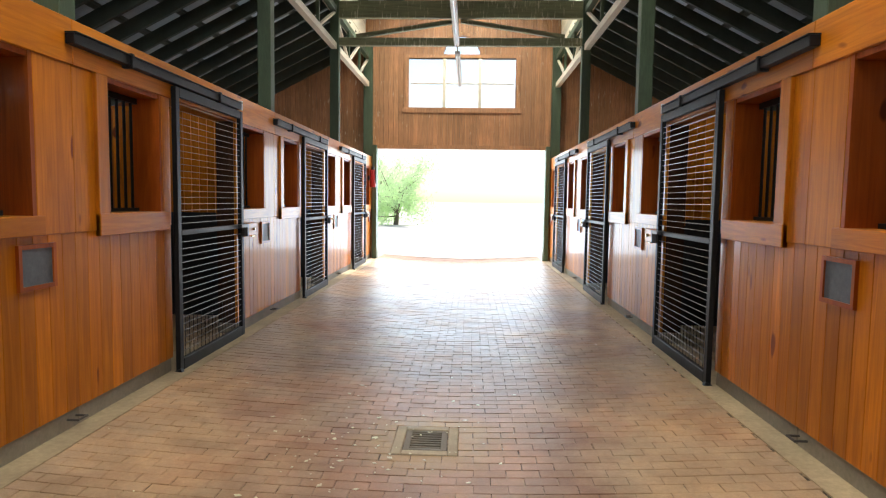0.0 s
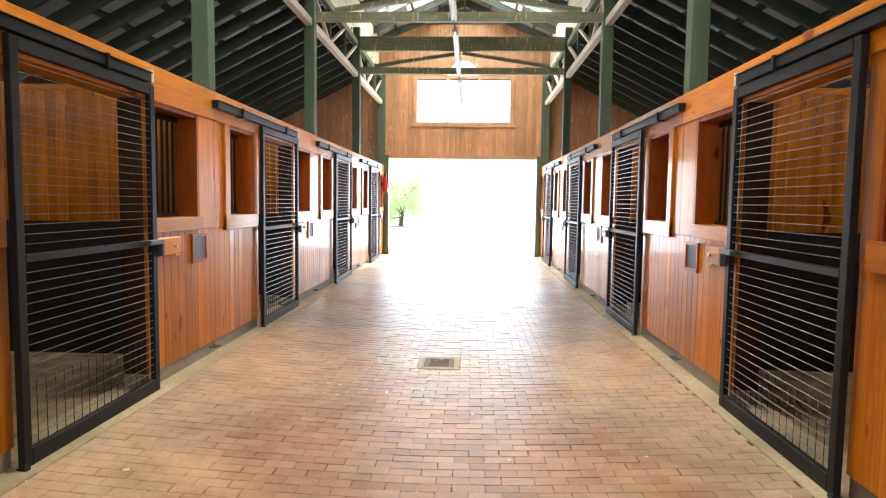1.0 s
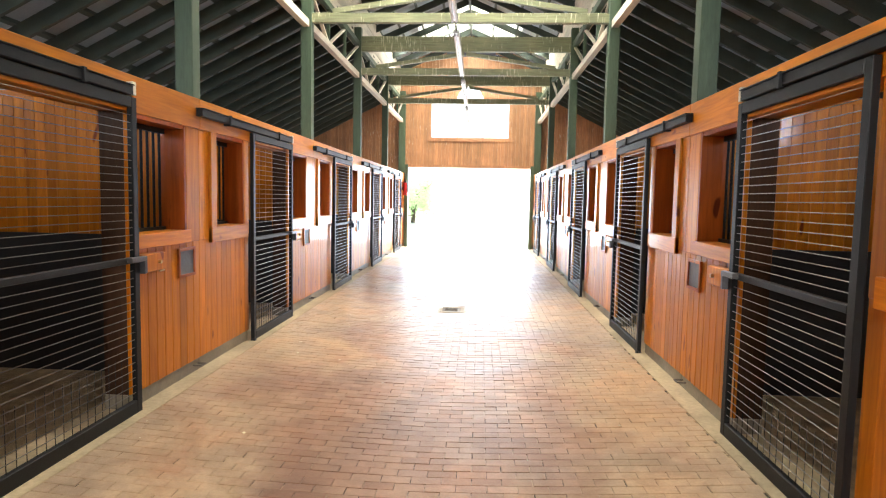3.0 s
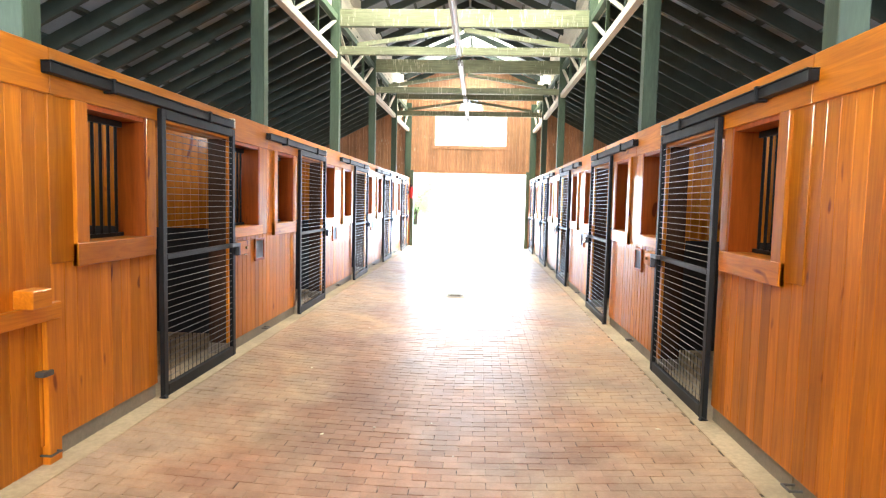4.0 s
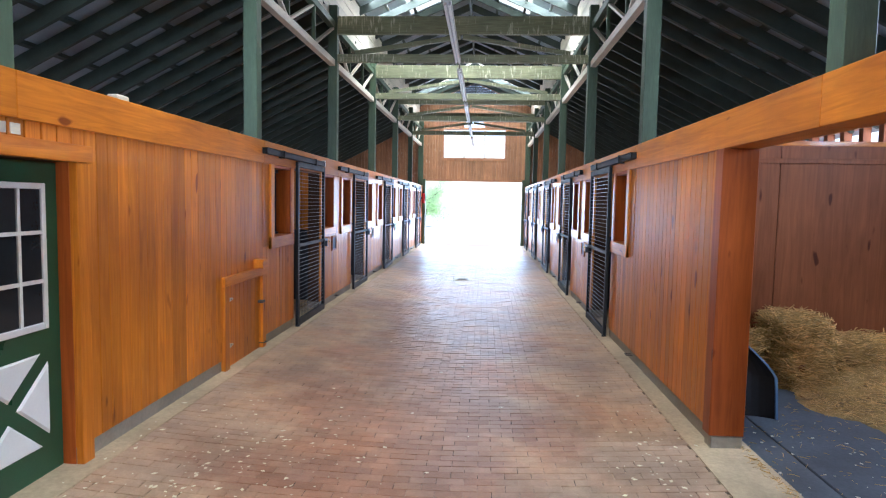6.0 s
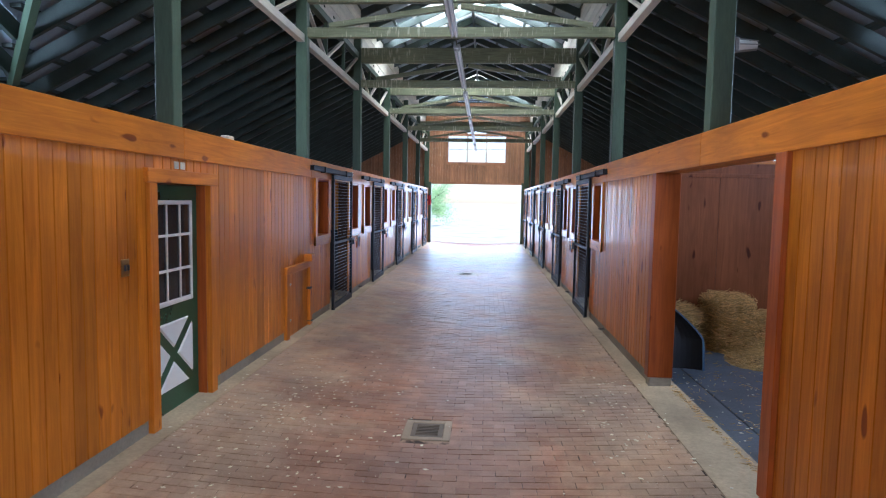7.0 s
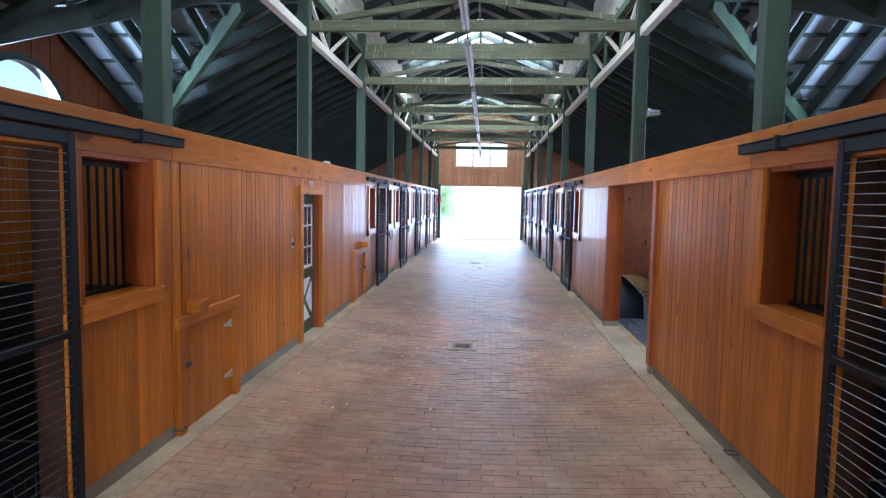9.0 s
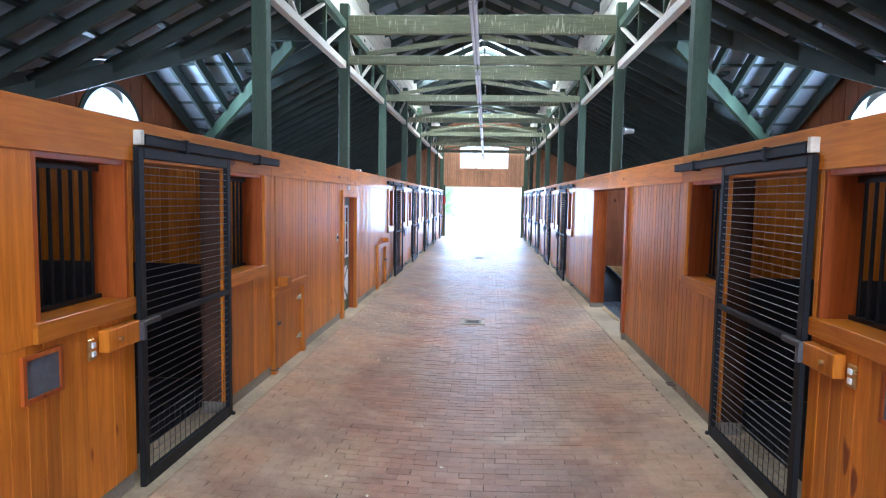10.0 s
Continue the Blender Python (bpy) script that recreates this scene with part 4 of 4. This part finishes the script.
def straw(bm, rng, c, d, thick=0.0028):
    """One bent stalk: two thin three-sided lengths."""
    c, d = Vector(c), Vector(d)
    side = d.orthogonal().normalized()
    other = d.cross(side).normalized()
    bend = (side * rng.uniform(-1, 1) + other * rng.uniform(-1, 1)) * d.length * 0.14
    rings = []
    for p, r in ((c - d / 2, 0.7), (c + bend, 1.0), (c + d / 2, 0.5)):
        rings.append([bm.verts.new(p + (side * math.cos(t) + other * math.sin(t)) * thick * r) for t in (0.0, 2.1, 4.2)])
    for lower, upper in zip(rings, rings[1:]):
        for q in range(3):
            bm.faces.new((lower[q], lower[(q + 1) % 3], upper[(q + 1) % 3], upper[q]))


def bale(x, y, z, lx, ly, lz, turn, count, label):
    """A bale of pressed flakes, stalks lying mostly along it, some sticking out."""
    ob = root("hay_bale", x, y, z, label, "hay bale", "hay bales")
    bm = bmesh.new()
    box(bm, -lx / 2, lx / 2, -ly / 2, ly / 2, 0, lz)
    bmesh.ops.subdivide_edges(bm, edges=bm.edges[:], cuts=11, use_grid_fill=True)
    for v in bm.verts:
        q = Vector((v.co.x * 2 / lx, v.co.y * 2 / ly, v.co.z * 2 / lz - 1))
        over = max(0.0, q.length - 1.22)
        v.co.x -= q.x * over * lx * 0.13
        v.co.y -= q.y * over * ly * 0.13
        v.co.z -= max(0.0, q.z) * over * lz * 0.16
        layer = math.sin(v.co.z * 52 + x * 9) * 0.008
        v.co += noise.noise_vector(Vector((v.co.x * 8 + x * 7, v.co.y * 8, v.co.z * 14 + y))) * 0.03
        v.co.x += q.x * layer
        v.co.y += q.y * layer
        v.co.z = max(0.0, v.co.z)
    faces = [(f.calc_center_median().copy(), f.normal.copy()) for f in bm.faces if f.calc_center_median().z > 0.02]
    bm.normal_update()
    block = new("block", mesh_of("block", bm, HAY))
    block.parent = ob
    bm = bmesh.new()
    for i in range(count):
        c, n = faces[mesh_rng.randrange(len(faces))]
        a = mesh_rng.gauss(0, 0.55)
        flat = Vector((math.cos(a), math.sin(a) * 0.9, mesh_rng.gauss(0, 0.22)))
        if abs(c.x) > lx * 0.4:
            flat = Vector((mesh_rng.gauss(0, 0.3), math.cos(a), mesh_rng.gauss(0, 0.25)))
        away = (c - Vector((0, 0, lz / 2))).normalized()
        d = (flat + away * abs(mesh_rng.gauss(0, 0.3))).normalized() * mesh_rng.uniform(0.05, 0.17)
        spot = c + Vector((mesh_rng.gauss(0, 0.03), mesh_rng.gauss(0, 0.03), mesh_rng.gauss(0, 0.022))) + away * 0.004
        spot.z = max(0.01, spot.z)
        straw(bm, mesh_rng, spot, d, mesh_rng.uniform(0.003, 0.006))
    loose = tagged(new("loose_straw", mesh_of("loose_straw", bm, STRAW)), kind="stuff")
    loose.parent = ob
    ob.rotation_euler = (0, 0, turn)


bale(3.43, -4.62, 0.085, 0.40, 0.6, 0.33, 0.06, 4200, "rough golden hay bale under another, on the rubber mat")
bale(3.44, -4.60, 0.405, 0.41, 0.6, 0.31, -0.10, 5200, "rough golden hay bale lying on top of another bale")
bale(4.10, -4.55, 0.085, 0.80, 0.62, 0.42, -0.05, 4600, "slumped golden hay bale half buried in loose hay")
bale(2.86, -4.50, 0.085, 0.50, 0.60, 0.48, 0.10, 2600, "shaded hay bale standing behind the shovel")


def hay_height(x, y):
    """The heap of loose hay: thin over the mat, thick against the bales."""
    far = min(1.0, max(0.0, (y + 6.5) / 1.9))
    out = min(1.0, max(0.0, (x - 3.15 - 0.12 * math.sin(y * 5)) / 0.55))
    left = min(1.0, max(0.0, (y + 5.25) / 0.5)) * min(1.0, max(0.0, (x - 2.4) / 0.2)) * 0.5
    n = noise.noise(Vector((x * 3, y * 3, 1))) * 0.05 + noise.noise(Vector((x * 10, y * 10, 4))) * 0.025
    rise = max(out * far ** 0.6, left)
    return rise * (0.05 + 0.28 * far ** 2 * min(1.0, max(0.0, (x - 3.3) / 0.7)) + n)


bm = bmesh.new()
bmesh.ops.create_grid(bm, x_segments=60, y_segments=56, size=0.5)
for v in bm.verts:
    x, y = 3.7 + v.co.x * 2.8, -5.35 + v.co.y * 2.4
    v.co = Vector((x, y, 0.075 + max(0.0, hay_height(x, y)) * (1.0 - abs(v.co.y * 2) ** 8)))
thing("loose_hay", bm, HAY, (3.7, -5.35, 0.08), "spread of loose golden hay round the bales", "hay", kind="stuff")
bm = bmesh.new()
for i in range(9000):
    x, y = mesh_rng.uniform(2.35, 5.0), -4.3 - 2.3 * mesh_rng.random() ** 1.1
    h = hay_height(x, y)
    if h > 0.012:
        a = mesh_rng.uniform(0, 6.3)
        l = mesh_rng.uniform(0.05, 0.17)
        straw(bm, mesh_rng, (x, y, 0.085 + h + mesh_rng.uniform(0, 0.02)), (math.cos(a) * l, math.sin(a) * l, mesh_rng.gauss(0, 0.02)), mesh_rng.uniform(0.0018, 0.0034))
for i in range(520):
    a, l = mesh_rng.uniform(0, 6.3), mesh_rng.uniform(0.02, 0.09)
    spot = (mesh_rng.uniform(2.26, 3.4), mesh_rng.uniform(-8.9, -5.3), 0.089) if i < 330 else (mesh_rng.gauss(2.235, 0.02), mesh_rng.uniform(-8.9, -6.4), 0.104)
    straw(bm, mesh_rng, spot, (math.cos(a) * l, math.sin(a) * l, 0.002), 0.0022)
thing("scattered_straw", bm, STRAW, (3.75, -5.5, 0.09), "loose straws over hay, rubber mat and its edge", "straw", kind="stuff")

# barn shovel standing on its lip, hollow side towards the walk
SX, SY, SZ = 2.77, -5.76, 0.086
scoop = root("barn_shovel", SX - 0.22, SY, SZ, "blue-grey plastic barn shovel standing on its lip behind the jamb", "shovel")


def scoop_edges(t):
    """Left and right edge and set-back of the blade at the share t of its height."""
    neck = max(0.0, t - 0.5) / 0.5
    right = SX - 0.02 * t - 0.30 * neck ** 1.25
    left = SX - 0.44 + 0.04 * t
    return left, right, SY + 0.02 + 0.10 * t ** 2, SZ + 0.66 * t


bm = bmesh.new()
rows = []
for i in range(15):
    left, right, y, z = scoop_edges(i / 14)
    ring = []
    for j in range(9):
        u = j / 8
        x = left + (right - left) * u
        ring.append((x, y + 0.07 * (1 - (2 * u - 1) ** 2) - 0.02, z))
    rows.append([bm.verts.new(q) for q in ring] + [bm.verts.new((q[0], q[1] + 0.008, q[2])) for q in ring[::-1]])
for lower, upper in zip(rows, rows[1:]):
    for q in range(18):
        bm.faces.new((lower[q], lower[(q + 1) % 18], upper[(q + 1) % 18], upper[q]))
bm.faces.new(rows[0][::-1])
bm.faces.new(rows[-1])
part("blade", bm, RUBBER, scoop, "hollow dark grey plastic blade")
for side_name, k in (("side_wall", 1), ("side_wall", 0)):
    bm = bmesh.new()
    rows = []
    for i in range(15):
        left, right, y, z = scoop_edges(i / 14)
        x = right if k else left
        deep = 0.085 - 0.05 * abs(i / 14 - 0.45)
        s = 0.014 if k else -0.014
        rows.append([bm.verts.new(q) for q in ((x - s * 0.3, y - 0.035, z), (x + s, y - 0.035, z), (x + s * 1.6, y + deep, z), (x - s * 0.3, y + deep, z))])
    for lower, upper in zip(rows, rows[1:]):
        for q in range(4):
            bm.faces.new((lower[q], lower[(q + 1) % 4], upper[(q + 1) % 4], upper[q]))
    bm.faces.new(rows[0][::-1])
    bm.faces.new(rows[-1])
    part(side_name, bm, PLASTIC, scoop, "blue plastic rim")
part("shaft", tube(bmesh.new(), (SX - 0.35, SY + 0.11, SZ + 0.60), (SX - 0.52, SY + 0.17, SZ + 0.84), 0.017, 12), IRON, scoop, "dark wooden shaft")


# ---- drains ----


def drain(y, length):
    d = root("floor_drain", -0.02, y, 0.0, "square iron floor drain grate in a pale rusty frame", "drain", "floor drains")
    x0, x1, y0, y1 = -0.215, 0.165, y - length / 2, y + length / 2
    for a, b, c, e in ((x0, x0 + 0.06, y0, y1), (x1 - 0.06, x1, y0, y1), (x0 + 0.06, x1 - 0.06, y0, y0 + 0.06), (x0 + 0.06, x1 - 0.06, y1 - 0.06, y1)):
        part("frame_bar", BB(a, b, c, e, -0.03, 0.006), RUST, d)
    for a, b, c, e in ((x0 + 0.065, x0 + 0.10, y0 + 0.065, y1 - 0.065), (x1 - 0.10, x1 - 0.065, y0 + 0.065, y1 - 0.065), (x0 + 0.10, x1 - 0.10, y0 + 0.065, y0 + 0.095), (x0 + 0.10, x1 - 0.10, y1 - 0.095, y1 - 0.065)):
        part("grate_rim", BB(a, b, c, e, -0.03, 0.004, w=0.002), GRATE, d)
    k = 7
    g0, g1 = y0 + 0.095, y1 - 0.095
    for i in range(k):
        yc = g0 + (g1 - g0) * (i + 0.5) / k
        part("grate_bar", BB(x0 + 0.10, x1 - 0.10, yc - 0.008, yc + 0.008, -0.03, 0.003, w=0.002), GRATE, d)
    # Solid black block; the dark of the pit is put into its colour.
    part("sump", B(x0 + 0.06, x1 - 0.06, y0 + 0.06, y1 - 0.06, -0.12, -0.035), RUBBER, d)


DRAINS = [(3.31, 0.43), (MID, 0.42), (2 * MID - 3.31, 0.43)]
for y, length in DRAINS:
    drain(y, length)

# ---- far end: extinguisher, yard and tree ----
ex = root("fire_extinguisher", -1.93, 13.40, 1.70, "red fire extinguisher hung on the stall front", "fire extinguisher")
part("bottle", bevel(tube(bmesh.new(), (-1.93, 13.40, 1.70), (-1.93, 13.40, 2.08), 0.07, 14), 0.012, 2), RED, ex)
part("wall_bracket", BB(-2.038, -1.995, 13.35, 13.45, 1.85, 1.95), BLACK, ex, "black wall bracket")
part("valve", BB(-1.96, -1.90, 13.36, 13.44, 2.08, 2.15), BLACK, ex, "black valve and handle")
part("hose", tube(bmesh.new(), (-1.87, 13.37, 2.1), (-1.85, 13.35, 1.78), 0.012, 8), BLACK, ex)


def tree(x, y, height, radius, seed, label):
    rng = random.Random(seed)
    t = root("tree", x, y, -0.06, label, "tree", "yard trees")
    bm = bmesh.new()
    top = Vector((x + 0.2, y, height * 0.62))
    tube(bm, (x, y, -0.06), (x + 0.1, y, height * 0.35), 0.16, 10, 0.12)
    tube(bm, (x + 0.1, y, height * 0.35), top, 0.12, 8, 0.05)
    clumps = []
    for i in range(18):
        a = rng.uniform(0, 2 * math.pi)
        base = Vector((x + 0.1, y, height * rng.uniform(0.12, 0.5)))
        tip = Vector((x + math.cos(a) * radius * rng.uniform(0.4, 0.95), y + math.sin(a) * radius * rng.uniform(0.4, 0.95), height * rng.uniform(0.10, 0.98)))
        tube(bm, base, tip, 0.045, 6, 0.012)
        clumps += [(tip, radius * rng.uniform(0.22, 0.4)), ((tip + base) / 2, radius * rng.uniform(0.2, 0.32))]
    part("trunk", bm, BARK, t)
    bm = bmesh.new()
    for c, r in clumps:
        for k in range(260):
            p = c + Vector((rng.gauss(0, r * 0.5), rng.gauss(0, r * 0.5), rng.gauss(0, r * 0.42)))
            d = Vector((rng.gauss(0, 1), rng.gauss(0, 1), rng.gauss(0, 1))).normalized() * rng.uniform(0.05, 0.1)
            u = d.orthogonal().normalized() * 0.035
            bm.faces.new([bm.verts.new(q) for q in (p - d, p + u, p + d, p - u)])
    part("crown", bm, LEAF, t)


tree(-4.2, 37, 3.6, 2.4, 3, "small leafy green tree standing in the bright yard")
tree(-6.6, 46, 4.6, 2.6, 8, "leafy green tree further off in the bright yard")

# ---- bricks of the aisle floor ----
ROW, LEN = 0.0885, 0.172
rng = random.Random(11)


def free_of_drains(x0, x1, y0, y1):
    return all(not (x1 > -0.215 and x0 < 0.165 and y1 > y - n / 2 and y0 < y + n / 2) for y, n in DRAINS)


def brick_ring(w, l, j, z, i):
    return [(-w / 2 + i, -l / 2 + i, z), (w / 2 - i, -l / 2 + i, z), (w / 2 - i, l / 2 - i, z), (-w / 2 + i, l / 2 - i, z)]


def brick_verts(w, l):
    return brick_ring(w, l, 0, -0.02, 0) + brick_ring(w, l, 0, -0.0018, 0) + brick_ring(w, l, 0, 0, 0.0018)


FACES = [(8, 9, 10, 11)] + [(a + q, a + (q + 1) % 4, b + (q + 1) % 4, b + q) for a, b in ((0, 4), (4, 8)) for q in range(4)]
brick_meshes = []
for k in range(4):
    me = bpy.data.meshes.new("brick")
    me.from_pydata(brick_verts(LEN - 0.002 - 0.0018 * k, ROW - 0.0015 - 0.0016 * k), [], FACES)
    me.materials.append(BRICK)
    brick_meshes.append(me)
verts, faces = [], []
rows = int((END + 1.0 - (BACK + 4)) / ROW)
for r in range(rows):
    y = BACK + 4 + r * ROW
    shift = (r % 2) * LEN / 2
    x = -EDGE - shift
    while x < EDGE - 0.02:
        x0, x1 = max(x, -EDGE), min(x + LEN, EDGE)
        x += LEN
        if x1 - x0 < 0.03:
            continue
        cx, cy = (x0 + x1) / 2, y + ROW / 2
        z = floor_z(cx) + rng.uniform(-0.0012, 0.0016)
        if not free_of_drains(x0, x1, y, y + ROW):
            # cut bricks beside a drain
            if x0 < -0.215 < x1:
                x1 = -0.215
            elif x0 < 0.165 < x1:
                x0 = 0.165
            else:
                continue
            if x1 - x0 < 0.03:
                continue
            cx = (x0 + x1) / 2
        if -4.0 < y < -1.1 and -0.95 < cx < 1.15 and x1 - x0 > LEN - 0.01:
            ob = piece("brick", brick_meshes[rng.randrange(4)], pavement, (cx, cy, z))
            ob.rotation_euler = (rng.gauss(0, 0.007), rng.gauss(0, 0.005) - (floor_z(cx + 0.02) - floor_z(cx - 0.02)) / 0.04, rng.gauss(0, 0.005))
            continue
        k = len(verts)
        tilt, turn = rng.gauss(0, 0.007), rng.gauss(0, 0.005)
        for vx, vy, vz in brick_verts(x1 - x0 - 0.0012 - 0.009 * rng.random() ** 2, ROW - 0.001 - 0.007 * rng.random() ** 2):
            verts.append((cx + vx - turn * vy, cy + vy + turn * vx - MID, z + vz + floor_z(cx + vx) - floor_z(cx) + tilt * vy))
        faces += [tuple(k + q for q in f) for f in FACES]
me = bpy.data.meshes.new("bricks")
me.from_pydata(verts, [], faces)
me.materials.append(BRICK)
rest = new("bricks", me)
rest.parent = pavement
tagged(rest, "worn red clay bricks", kind="stuff")

# ---- litter on the floor ----
bm = bmesh.new()
for i in range(900):
    if i < 420:
        x, y = rng.gauss(-1.2, 0.5), rng.gauss(-7.5, 1.0)
    elif i < 560:
        x, y = rng.gauss(-0.3, 0.35), rng.gauss(3.1, 0.6)
    elif i < 700:
        x, y = rng.gauss(1.6, 0.2), rng.gauss(-7.4, 0.9)
    else:
        x, y = rng.uniform(-1.9, 1.9), rng.uniform(-16, 6)
    z = floor_z(x) + 0.006
    if i > 820:
        x, y, z = rng.uniform(2.27, 3.2), rng.uniform(-8.8, -5.8), 0.0865
    elif abs(x) > 1.98:
        continue
    a, s = rng.uniform(0, 6.3), 0.005 + 0.017 * rng.random() ** 2
    ring = [(x + s * q * math.cos(a + t), y + s * q * math.sin(a + t), z) for t, q in ((0, 1), (1.3, 0.6), (3.0, 1.1), (4.5, 0.7))]
    slab(bm, ring, [(p[0], p[1], p[2] + 0.002) for p in ring])
thing("litter", bm, CHIP, (0, MID, 0), "pale chips and flakes scattered on bricks and mats", "litter", kind="stuff")
